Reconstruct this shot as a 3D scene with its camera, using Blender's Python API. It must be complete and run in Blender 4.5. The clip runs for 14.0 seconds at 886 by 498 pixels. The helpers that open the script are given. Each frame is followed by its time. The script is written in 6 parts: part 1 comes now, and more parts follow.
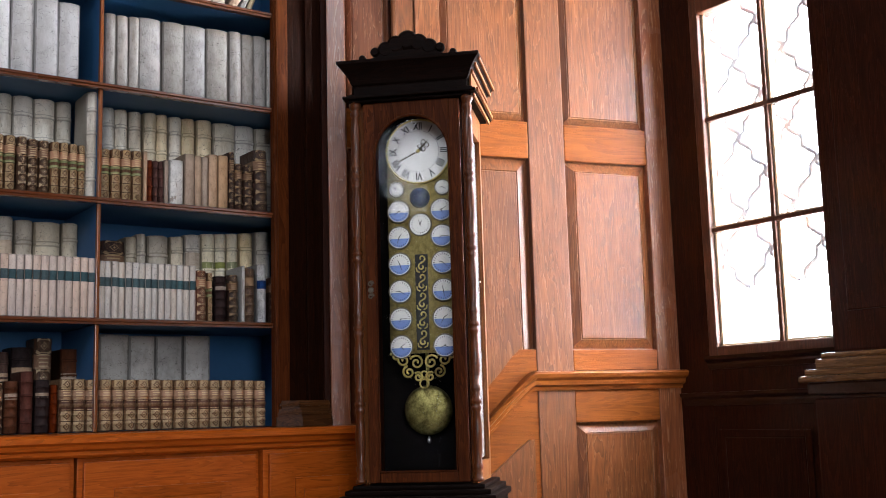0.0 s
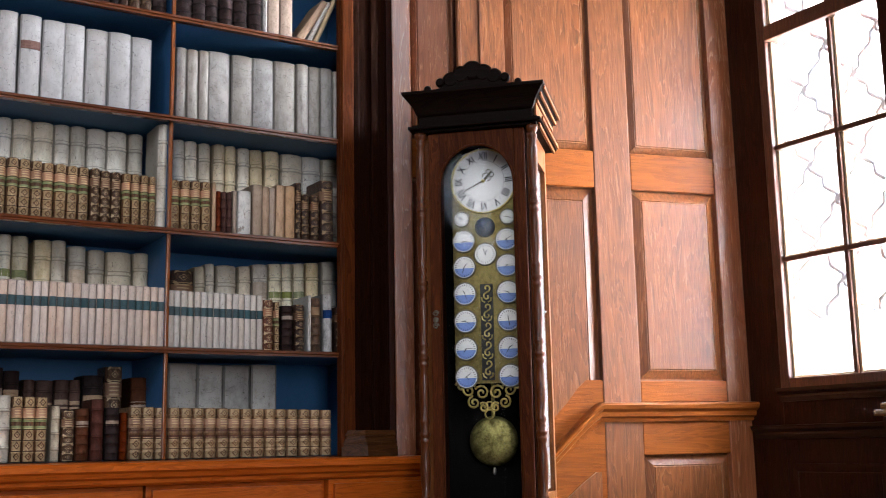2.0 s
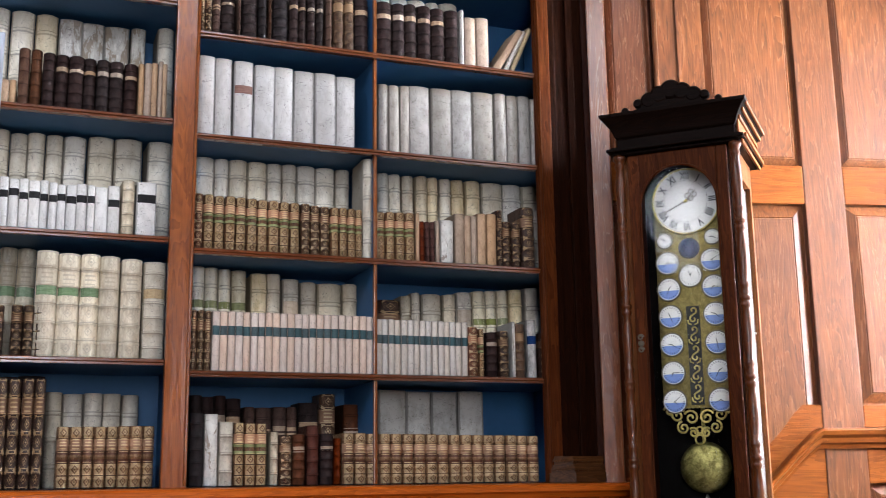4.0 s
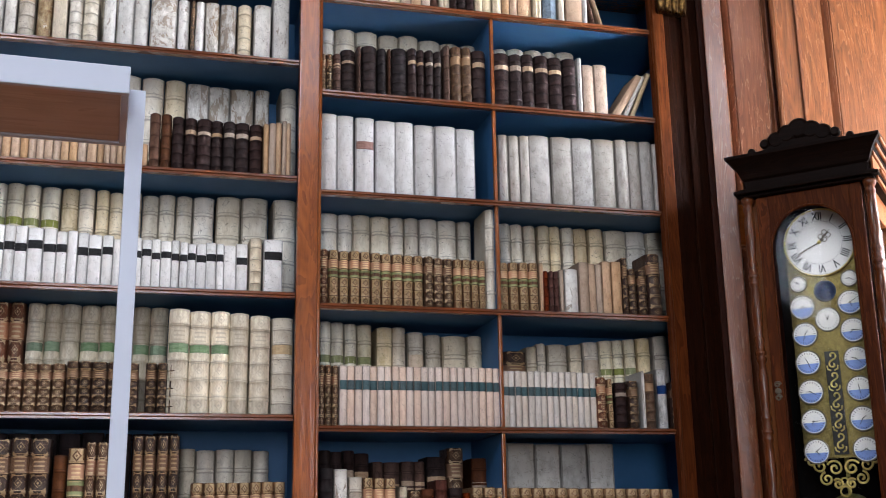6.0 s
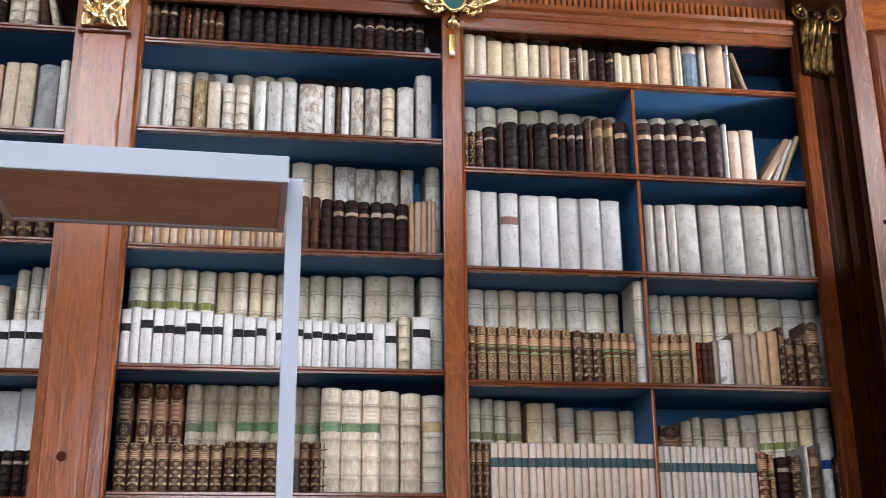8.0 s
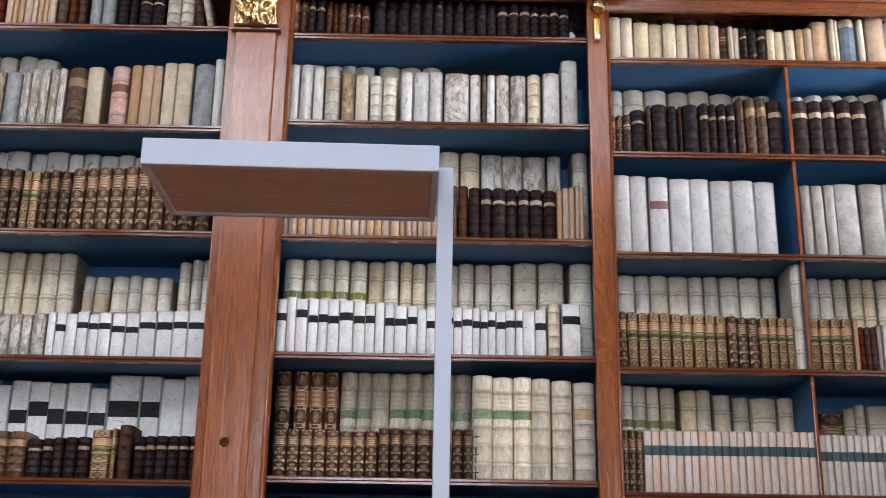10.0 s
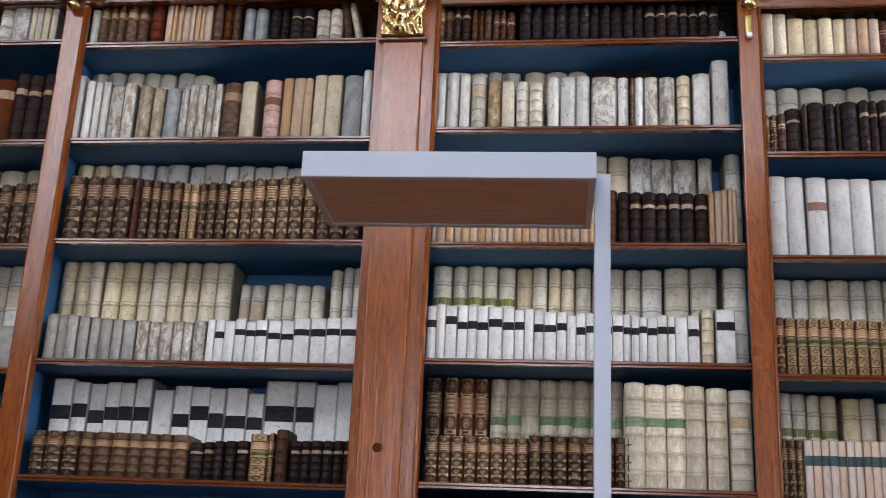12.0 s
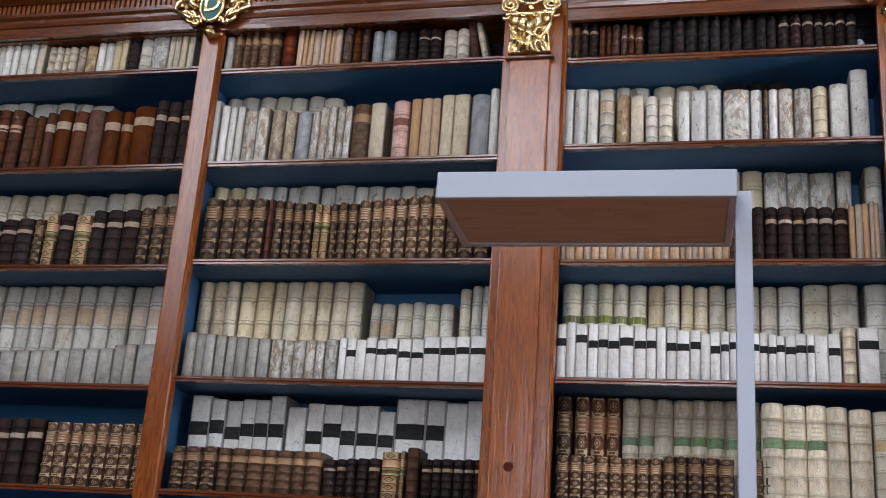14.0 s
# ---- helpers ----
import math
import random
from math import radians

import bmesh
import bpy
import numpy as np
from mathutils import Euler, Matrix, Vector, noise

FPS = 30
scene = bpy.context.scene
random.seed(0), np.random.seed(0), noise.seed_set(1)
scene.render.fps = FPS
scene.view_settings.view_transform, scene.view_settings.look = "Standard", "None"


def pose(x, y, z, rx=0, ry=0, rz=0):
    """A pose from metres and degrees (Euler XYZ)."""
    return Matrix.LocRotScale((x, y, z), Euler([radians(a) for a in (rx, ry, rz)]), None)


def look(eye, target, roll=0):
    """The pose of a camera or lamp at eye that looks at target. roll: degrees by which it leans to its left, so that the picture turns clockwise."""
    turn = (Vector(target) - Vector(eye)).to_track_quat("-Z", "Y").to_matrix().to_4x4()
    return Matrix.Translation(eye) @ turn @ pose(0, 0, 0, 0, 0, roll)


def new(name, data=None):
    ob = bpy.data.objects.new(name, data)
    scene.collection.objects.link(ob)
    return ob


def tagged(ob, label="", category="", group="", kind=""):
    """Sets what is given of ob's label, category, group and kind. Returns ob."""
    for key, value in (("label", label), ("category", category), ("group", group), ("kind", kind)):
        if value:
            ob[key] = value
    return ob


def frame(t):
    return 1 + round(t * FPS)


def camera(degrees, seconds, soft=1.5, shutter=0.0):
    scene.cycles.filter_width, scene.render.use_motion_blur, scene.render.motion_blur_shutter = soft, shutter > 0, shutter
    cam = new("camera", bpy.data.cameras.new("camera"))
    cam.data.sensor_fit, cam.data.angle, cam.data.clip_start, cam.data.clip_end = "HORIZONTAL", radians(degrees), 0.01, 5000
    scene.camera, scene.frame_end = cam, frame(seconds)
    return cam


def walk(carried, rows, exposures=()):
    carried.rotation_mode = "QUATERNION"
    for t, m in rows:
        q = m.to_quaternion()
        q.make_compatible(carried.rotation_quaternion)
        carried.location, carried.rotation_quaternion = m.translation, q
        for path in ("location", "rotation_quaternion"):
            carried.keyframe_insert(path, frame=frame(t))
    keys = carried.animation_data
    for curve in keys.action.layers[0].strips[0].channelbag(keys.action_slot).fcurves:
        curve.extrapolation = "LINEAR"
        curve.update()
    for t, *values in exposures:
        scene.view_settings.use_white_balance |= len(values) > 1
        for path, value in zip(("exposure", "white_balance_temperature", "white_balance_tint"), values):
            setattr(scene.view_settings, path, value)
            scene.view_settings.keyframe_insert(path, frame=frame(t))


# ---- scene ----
cam = camera(43.2, 14.0, soft=0.85, shutter=0.3)
PATH = [
    (0, (-0.649, -1.204, 1.055), (0.499, 0.407, 1.347), -1.6),
    (0.5, (-0.649, -1.206, 1.056), (0.493, 0.404, 1.374), -1.4),
    (1, (-0.648, -1.204, 1.056), (0.477, 0.417, 1.384), -1.4),
    (1.5, (-0.642, -1.204, 1.057), (0.452, 0.437, 1.392), -1.3),
    (2, (-0.64, -1.202, 1.056), (0.405, 0.467, 1.403), -1.1),
    (2.5, (-0.64, -1.201, 1.059), (0.347, 0.501, 1.422), -1.3),
    (3, (-0.635, -1.214, 1.032), (0.263, 0.532, 1.412), -1.3),
    (3.5, (-0.622, -1.222, 1.033), (0.173, 0.57, 1.424), -1.0),
    (6, (-0.647, -1.17, 1.024), (-0.134, 0.696, 1.53), -1.0),
    (6.5, (-0.653, -1.17, 1.026), (-0.195, 0.698, 1.573), -1.1),
    (7, (-0.657, -1.164, 1.031), (-0.263, 0.707, 1.616), -1.1),
    (7.5, (-0.668, -1.154, 1.037), (-0.338, 0.721, 1.65), -0.8),
    (8, (-0.67, -1.155, 1.04), (-0.407, 0.724, 1.672), -0.5),
    (10.5, (-0.687, -1.153, 1.039), (-0.747, 0.752, 1.646), 1.3),
    (11, (-0.696, -1.157, 1.039), (-0.82, 0.744, 1.646), 1.7),
    (11.5, (-0.698, -1.148, 1.044), (-0.884, 0.748, 1.653), 2.1),
    (12, (-0.703, -1.149, 1.047), (-0.952, 0.739, 1.658), 2.6),
    (12.5, (-0.707, -1.144, 1.052), (-1.014, 0.735, 1.666), 3.1),
    (13, (-0.712, -1.143, 1.053), (-1.08, 0.722, 1.673), 3.7),
    (13.5, (-0.714, -1.139, 1.055), (-1.132, 0.715, 1.677), 4.1),
    (14, (-0.722, -1.147, 1.054), (-1.189, 0.694, 1.681), 4.2),
]
EXPOSURES = [(0.0, -0.1), (2.0, -0.06), (3.0, 0.2), (3.5, 0.25), (6.0, 0.18), (8.0, 0.22), (10.5, 0.02), (11.5, -0.14), (12.5, -0.06), (14.0, -0.16)]
walk(cam, [(t, look(eye, target, roll)) for t, eye, target, roll in PATH], EXPOSURES)

# ---- light ----
EAST, SOUTH, WEST, NORTH, TOP = 3.385, -5.2, -5.4, 3.5, 7.8
world = bpy.data.worlds.new("sky")
scene.world = world
world.use_nodes = True
wn = world.node_tree.nodes
sky = wn.new("ShaderNodeTexSky")
sky.sky_type, sky.sun_disc = "NISHITA", False
sky.sun_elevation, sky.sun_rotation = radians(38), radians(150)
wn["Background"].inputs[1].default_value = 0.12
world.node_tree.links.new(sky.outputs[0], wn["Background"].inputs[0])
sun = new("sun", bpy.data.lights.new("sun", "SUN"))
sun.data.energy, sun.data.angle, sun.data.color = 0.8, radians(12), (1, 0.95, 0.88)
sun.matrix_world = look((30, 40, 30), (0, 0, 0))


def window_or_fill_light(where, target, w, h, power, colour=(0.86, 0.895, 1.0)):
    """Sky light that comes in through a window's opening; also used for the added low fill."""
    lamp = new("window_or_fill_light", bpy.data.lights.new("window_or_fill_light", "AREA"))
    lamp.data.shape, lamp.data.size, lamp.data.size_y = "RECTANGLE", w, h
    lamp.data.energy, lamp.data.color = power, colour
    lamp.matrix_world = look(where, target)


window_or_fill_light((3.76, 1.6, 2.3), (1.2, 1.8, 1.8), 1.3, 1.9, 520)
window_or_fill_light((EAST - 0.05, -1.6, 3.1), (-1.5, -0.4, 1.8), 1.3, 2.6, 35)
window_or_fill_light((-3.0, SOUTH + 0.05, 5.9), (-2.4, 3, 2.2), 1.8, 2.8, 285)
# added low fill behind the camera, no window known here
window_or_fill_light((-1.1, SOUTH + 0.05, 2.3), (-1.3, 3, 2.2), 1.7, 2.4, 190)
window_or_fill_light((1.25, SOUTH + 0.05, 6.1), (0.0, 3, 2.2), 0.9, 2.7, 95)
window_or_fill_light((WEST + 0.05, -1.4, 4.6), (-1.5, 2.6, 1.9), 1.8, 2.8, 205)


# ---- materials ----
class Nodes:
    """A node material with short calls."""

    def __init__(self, name):
        self.mat = bpy.data.materials.new(name)
        self.mat.use_nodes = True
        self.tree = self.mat.node_tree
        self.bsdf = self.tree.nodes["Principled BSDF"]

    def add(self, kind, operation="", blend=""):
        n = self.tree.nodes.new("ShaderNode" + kind)
        if operation:
            n.operation = operation
        if blend:
            n.blend_type = blend
        return n

    def link(self, a, b):
        self.tree.links.new(a, b)

    def val(self, sock, v):
        if hasattr(v, "links"):
            self.link(v, sock)
        else:
            sock.default_value = v

    def math(self, op, a, b=0.0, c=0.0):
        n = self.add("Math", operation=op)
        self.val(n.inputs[0], a), self.val(n.inputs[1], b), self.val(n.inputs[2], c)
        return n.outputs[0]

    def noise(self, coord, scale, detail=3.0, rough=0.6, stretch=(1, 1, 1), distort=0.0):
        m = self.add("Mapping")
        m.inputs["Scale"].default_value = stretch
        self.link(coord, m.inputs["Vector"])
        n = self.add("TexNoise")
        n.inputs["Scale"].default_value, n.inputs["Detail"].default_value = scale, detail
        n.inputs["Roughness"].default_value, n.inputs["Distortion"].default_value = rough, distort
        self.link(m.outputs[0], n.inputs["Vector"])
        return n.outputs["Fac"]

    def ramp(self, fac, *stops):
        n = self.add("ValToRGB")
        while len(n.color_ramp.elements) < len(stops):
            n.color_ramp.elements.new(0.5)
        for e, (p, c) in zip(n.color_ramp.elements, stops):
            e.position, e.color = p, (*c, 1)
        self.link(fac, n.inputs[0])
        return n.outputs[0]

    def mix(self, fac, a, b, blend="MIX"):
        n = self.add("MixRGB", blend=blend)
        for s, v in zip(n.inputs, (fac, a, b)):
            self.val(s, (*v, 1) if isinstance(v, tuple) and len(v) == 3 else v)
        return n.outputs[0]

    def coords(self, which="Object"):
        return self.add("TexCoord").outputs[which]

    def random(self):
        return self.add("ObjectInfo").outputs["Random"]

    def bump(self, height, strength, distance=0.002):
        n = self.add("Bump")
        n.inputs["Strength"].default_value, n.inputs["Distance"].default_value = strength, distance
        self.link(height, n.inputs["Height"])
        self.link(n.outputs[0], self.bsdf.inputs["Normal"])
        self.link(n.outputs[0], self.bsdf.inputs["Coat Normal"])

    def done(self, colour, rough, metal=0.0, coat=0.0, gloss=0.35, coat_rough=0.18):
        self.val(self.bsdf.inputs["Base Color"], (*colour, 1) if isinstance(colour, tuple) else colour)
        self.val(self.bsdf.inputs["Roughness"], rough)
        self.val(self.bsdf.inputs["Metallic"], metal)
        self.bsdf.inputs["Coat Weight"].default_value = coat
        self.bsdf.inputs["Coat Roughness"].default_value = coat_rough
        self.bsdf.inputs["Specular IOR Level"].default_value = gloss
        return self.mat


def wood(name, dark, mid, light, axis="z", rough=0.36, coat=0.18, grain=1.0, gloss=0.22, fleck=0.0, coat_rough=0.18):
    """Varnished wood with its grain along one axis, knots of colour and worn gloss."""
    n = Nodes(name)
    co, rnd = n.coords(), n.random()
    shift = n.add("VectorMath", operation="ADD")
    n.link(co, shift.inputs[0])
    spread = n.add("CombineXYZ")
    for k in range(3):
        n.link(n.math("MULTIPLY", rnd, 7.3 + 3 * k), spread.inputs[k])
    n.link(spread.outputs[0], shift.inputs[1])
    v = shift.outputs[0]
    long = {"z": (1, 1, 0.07), "x": (0.07, 1, 1), "y": (1, 0.07, 1)}[axis]
    wide = {"z": (1, 1, 0.1), "x": (0.1, 1, 1), "y": (1, 0.1, 1)}[axis]
    fine = n.noise(v, 90 * grain, 4, 0.65, long)
    rings = n.noise(v, 11 * grain, 3, 0.6, wide, 1.6)
    waves = n.math("FRACT", n.math("MULTIPLY", rings, 9.0))
    blot = n.noise(v, 2.6, 3, 0.6)
    c = n.ramp(n.math("ADD", n.math("MULTIPLY", fine, 0.6), n.math("MULTIPLY", waves, 0.24)), (0.2, dark), (0.44, mid), (0.72, light))
    c = n.mix(n.math("MULTIPLY", blot, 0.55), c, dark, "MIX")
    if fleck:  # pale filler left in the open pores
        pores = n.math("MULTIPLY", n.math("GREATER_THAN", waves, 0.87), n.math("GREATER_THAN", fine, 0.5))
        c = n.mix(n.math("MULTIPLY", pores, fleck), c, (0.42, 0.26, 0.17))
    hsv = n.add("HueSaturation")
    n.val(hsv.inputs["Value"], n.math("ADD", n.math("MULTIPLY", rnd, 0.3), 0.85))
    n.link(c, hsv.inputs["Color"])
    n.bump(n.math("ADD", fine, n.math("MULTIPLY", waves, 0.3)), 0.45, 0.0015)
    r = n.math("ADD", n.math("MULTIPLY", blot, 0.25), rough - 0.1)
    return n.done(hsv.outputs[0], r, coat=coat, gloss=gloss, coat_rough=coat_rough)


oak_z = wood("oak_upright", (0.085, 0.025, 0.007), (0.235, 0.074, 0.02), (0.38, 0.135, 0.042), "z", coat=0.7, fleck=0.16, coat_rough=0.34)
oak_brown = wood("oak_brown", (0.07, 0.021, 0.008), (0.14, 0.044, 0.017), (0.21, 0.075, 0.032), "z", coat=0.5, fleck=0.22)
oak_gloss = wood("oak_glossy", (0.13, 0.036, 0.011), (0.25, 0.075, 0.023), (0.37, 0.125, 0.042), "z", rough=0.22, coat=1.0, fleck=0.35, coat_rough=0.3)
oak_x = wood("oak_level", (0.14, 0.034, 0.006), (0.28, 0.076, 0.013), (0.4, 0.125, 0.026), "x", rough=0.34, coat=0.08, gloss=0.12)
case_z = wood("bookcase_upright", (0.12, 0.029, 0.005), (0.28, 0.074, 0.012), (0.41, 0.12, 0.022), "z", rough=0.4, coat=0.95, gloss=0.08, coat_rough=0.2)
cabinet_wood = wood("cabinet_cherry", (0.24, 0.046, 0.004), (0.5, 0.103, 0.009), (0.64, 0.16, 0.02), "x", rough=0.34, coat=0.1, gloss=0.14)
base_bronze = wood("bronzed_walnut", (0.03, 0.01, 0.003), (0.075, 0.026, 0.007), (0.15, 0.06, 0.018), "x", rough=0.4, coat=0.0, gloss=0.12)
case_x = wood("bookcase_level", (0.07, 0.018, 0.005), (0.15, 0.04, 0.011), (0.24, 0.07, 0.02), "x", rough=0.22, coat=0.9)
# bookcase wood again, darkened for the shade at the end upright
end_shaded = wood("bookcase_end", (0.035, 0.008, 0.002), (0.085, 0.021, 0.005), (0.14, 0.037, 0.009), "z", rough=0.45, coat=0.0, gloss=0.05)
# near-black brown: the recess's shade is put into the wood colour
pilaster_shaded = wood("pilaster_shaded", (0.006, 0.0016, 0.0006), (0.014, 0.0036, 0.0012), (0.03, 0.0072, 0.002), "z", rough=0.5, coat=0.0, gloss=0.03)
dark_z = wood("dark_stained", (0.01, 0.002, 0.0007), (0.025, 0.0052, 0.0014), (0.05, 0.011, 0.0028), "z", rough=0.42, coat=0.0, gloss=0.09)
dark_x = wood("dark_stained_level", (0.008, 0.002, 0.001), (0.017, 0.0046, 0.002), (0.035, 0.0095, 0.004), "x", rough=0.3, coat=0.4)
walnut_z = wood("clock_walnut", (0.03, 0.007, 0.0016), (0.075, 0.018, 0.0045), (0.16, 0.042, 0.0095), "z", rough=0.5, coat=0.0, gloss=0.06)
column_wood = wood("clock_column_walnut", (0.05, 0.012, 0.003), (0.13, 0.034, 0.008), (0.24, 0.07, 0.018), "z", rough=0.28, coat=0.5, gloss=0.15)
clockside = wood("clock_side_oak", (0.12, 0.036, 0.01), (0.21, 0.068, 0.019), (0.29, 0.105, 0.033), "z", rough=0.36, coat=0.08, gloss=0.14)
ebon = wood("ebonised", (0.003, 0.0014, 0.001), (0.006, 0.0026, 0.0016), (0.014, 0.005, 0.003), "x", rough=0.5, coat=0.0, gloss=0.05)


def painted(name, colour, rough=0.5, wear=0.25, scale=5.0, bump=0.1):
    n = Nodes(name)
    co = n.coords()
    big, small = n.noise(co, scale, 4, 0.6), n.noise(co, scale * 14, 3, 0.7)
    worn = tuple(c * (1 - wear) for c in colour)
    c = n.mix(n.math("ADD", n.math("MULTIPLY", big, 0.8), n.math("MULTIPLY", small, 0.2)), tuple(min(1, c * (1 + wear * 0.6)) for c in colour), worn)
    n.bump(small, bump, 0.001)
    return n.done(c, n.math("ADD", n.math("MULTIPLY", big, 0.2), rough - 0.1))


blue = painted("blue_shelf_paint", (0.031, 0.116, 0.25), 0.55, 0.35, 4)
plaster = painted("plaster", (0.72, 0.68, 0.6), 0.8, 0.1, 2)
lilac = painted("lilac_grey_lacquer", (0.44, 0.48, 0.565), 0.42, 0.08, 9, 0.05)
soffit = wood("soffit_veneer", (0.4, 0.31, 0.265), (0.5, 0.395, 0.34), (0.57, 0.46, 0.4), "x", rough=0.5, coat=0.0, grain=0.6)
plate_brass = Nodes("dial_plate_brass")
_g = plate_brass.noise(plate_brass.coords(), 70, 4, 0.7)
plate_brass = plate_brass.done(plate_brass.ramp(_g, (0.3, (0.09, 0.068, 0.02)), (0.7, (0.21, 0.165, 0.058))), 0.42, 0.9)
brass = Nodes("brass")
brass = brass.done(brass.ramp(brass.noise(brass.coords(), 60, 3, 0.6), (0.3, (0.42, 0.33, 0.1)), (0.7, (0.66, 0.53, 0.2))), 0.34, 1.0)
gold = Nodes("gilding")
_g = gold.noise(gold.coords(), 45, 4, 0.65)
gold.bump(_g, 0.5, 0.004)
gold = gold.done(gold.ramp(_g, (0.3, (0.5, 0.31, 0.11)), (0.65, (0.93, 0.74, 0.42))), 0.24, 1.0)
# gilding with the corner's shade put into its dark colour
shaded_gilt = Nodes("shaded_gilding")
_g = shaded_gilt.noise(shaded_gilt.coords(), 45, 4, 0.65)
shaded_gilt.bump(_g, 0.5, 0.004)
shaded_gilt = shaded_gilt.done(shaded_gilt.ramp(_g, (0.4, (0.025, 0.01, 0.004)), (0.72, (0.26, 0.15, 0.05))), 0.32, 1.0)
bob_metal = Nodes("pendulum_brass")
_g = bob_metal.noise(bob_metal.coords(), 38, 5, 0.7)
bob_metal = bob_metal.done(bob_metal.ramp(_g, (0.38, (0.1, 0.085, 0.022)), (0.62, (0.32, 0.28, 0.1))), 0.42, 0.9)
enamel = painted("white_enamel", (0.62, 0.61, 0.58), 0.3, 0.1, 30, 0.02)
blue_enamel = painted("blue_enamel", (0.14, 0.22, 0.5), 0.3, 0.2, 40, 0.02)
globe_blue = painted("globe_blue", (0.01, 0.022, 0.06), 0.3, 0.4, 30, 0.02)
velvet = painted("black_velvet", (0.004, 0.0035, 0.0035), 0.9, 0.3, 20, 0.02)
velvet.node_tree.nodes["Principled BSDF"].inputs["Specular IOR Level"].default_value = 0.02
black = painted("black", (0.008, 0.007, 0.007), 0.5, 0.3, 20, 0.02)
ink = painted("ink", (0.012, 0.012, 0.014), 0.5, 0.2, 40, 0.02)
steel = Nodes("steel")
steel = steel.done((0.5, 0.5, 0.48), 0.3, 1.0)
# grille bars: the window's glare is put into this pale colour
iron = painted("iron", (0.8, 0.82, 0.86), 0.6, 0.2, 30)
green_enamel = painted("green_enamel", (0.015, 0.12, 0.11), 0.35, 0.4, 20)
white_plastic = painted("white_plastic", (0.8, 0.82, 0.85), 0.4, 0.05, 20)
glass = Nodes("window_glass")
glass.bsdf.inputs["Transmission Weight"].default_value = 1.0
glass.bsdf.inputs["IOR"].default_value = 1.05
glass = glass.done((0.96, 0.97, 0.98), 0.05)
case_glass = Nodes("clock_glass")
case_glass.bsdf.inputs["Transmission Weight"].default_value = 1.0
case_glass.bsdf.inputs["IOR"].default_value = 1.13
case_glass = case_glass.done((0.95, 0.96, 0.95), 0.02)
outside = Nodes("bright_outdoors")
outside.bsdf.inputs["Emission Strength"].default_value = 2.6
_n = outside.noise(outside.coords(), 1.3, 3, 0.5)
outside.link(outside.ramp(_n, (0.3, (0.86, 0.93, 1.0)), (0.7, (1.0, 1.0, 1.0))), outside.bsdf.inputs["Emission Color"])
outside = outside.done((0.8, 0.8, 0.8), 1.0)


def binding(name, light, dark, rough=0.6, spots=0.4, streak=0.26, jitter=0.3, bands=0, head=0.4, torn=0.0):
    """Vellum, paper or leather: stained in clouds and scuffed in fine streaks, no two books alike."""
    n = Nodes(name)
    co, rnd = n.coords("Object"), n.random()
    grow = n.add("VectorMath", operation="MULTIPLY_ADD")
    k = n.add("CombineXYZ")
    for a in range(3):
        n.link(n.math("MULTIPLY", rnd, 31.0 + 17 * a), k.inputs[a])
    n.link(co, grow.inputs[0])
    grow.inputs[1].default_value = (1, 1, 2.2)
    n.link(k.outputs[0], grow.inputs[2])
    v = grow.outputs[0]
    cloud = n.noise(v, 2.2, 5, 0.7)
    fine = n.noise(v, 26, 4, 0.7, (1, 1, 0.35))
    c = n.ramp(n.math("ADD", n.math("MULTIPLY", cloud, 1 - streak), n.math("MULTIPLY", fine, streak)), (0.36, dark), (0.56, light))
    dirt = n.math("GREATER_THAN", n.noise(v, 7, 5, 0.75), 0.66)
    c = n.mix(n.math("MULTIPLY", dirt, spots), c, tuple(d * 0.55 for d in dark))
    if torn:  # patches where the skin is gone and the boards show
        rag = n.noise(v, 2.4, 6, 0.75, (1, 1, 0.8), 0.5)
        c = n.mix(n.math("MULTIPLY", n.math("GREATER_THAN", rag, 0.62 - 0.1 * torn), 0.75), c, (0.25, 0.18, 0.12))
        c = n.mix(n.math("MULTIPLY", n.math("LESS_THAN", rag, 0.30 + 0.1 * torn), 0.8), c, (0.78, 0.75, 0.7))
    crease = n.noise(v, 2.6, 3, 0.5, (0.6, 1, 1.8), 0.8)
    crack = n.math("MULTIPLY", n.math("LESS_THAN", n.math("ABSOLUTE", n.math("SUBTRACT", crease, 0.5)), 0.006), n.math("GREATER_THAN", fine, 0.48))
    c = n.mix(n.math("MULTIPLY", crack, 0.75), c, tuple(d * 0.3 for d in dark))
    sep = n.add("SeparateXYZ")
    n.link(co, sep.inputs[0])
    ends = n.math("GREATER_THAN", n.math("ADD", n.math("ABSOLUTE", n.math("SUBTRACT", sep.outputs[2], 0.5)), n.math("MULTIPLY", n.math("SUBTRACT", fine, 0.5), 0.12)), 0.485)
    grime_shade = n.math("MULTIPLY", ends, 0.45)
    # shade of the shelf above, painted on the head of the spine
    head_shade = n.math("MULTIPLY_ADD", sep.outputs[2], 7.0, n.math("MULTIPLY_ADD", cloud, 2.2, -7.2))
    head_shade = n.math("MULTIPLY", n.math("MINIMUM", n.math("MAXIMUM", head_shade, 0.0), 1.0), head)
    c = n.mix(head_shade, c, (0.2, 0.15, 0.1) if light[0] > 0.4 else dark)
    if bands:
        u = n.math("SUBTRACT", n.math("MULTIPLY", sep.outputs[2], bands + 0.6), 0.8)
        off = n.math("ABSOLUTE", n.math("SUBTRACT", n.math("FRACT", n.math("ADD", u, 0.5)), 0.5))
        seam = n.math("MULTIPLY", n.math("GREATER_THAN", off, 0.045), n.math("LESS_THAN", off, 0.1))
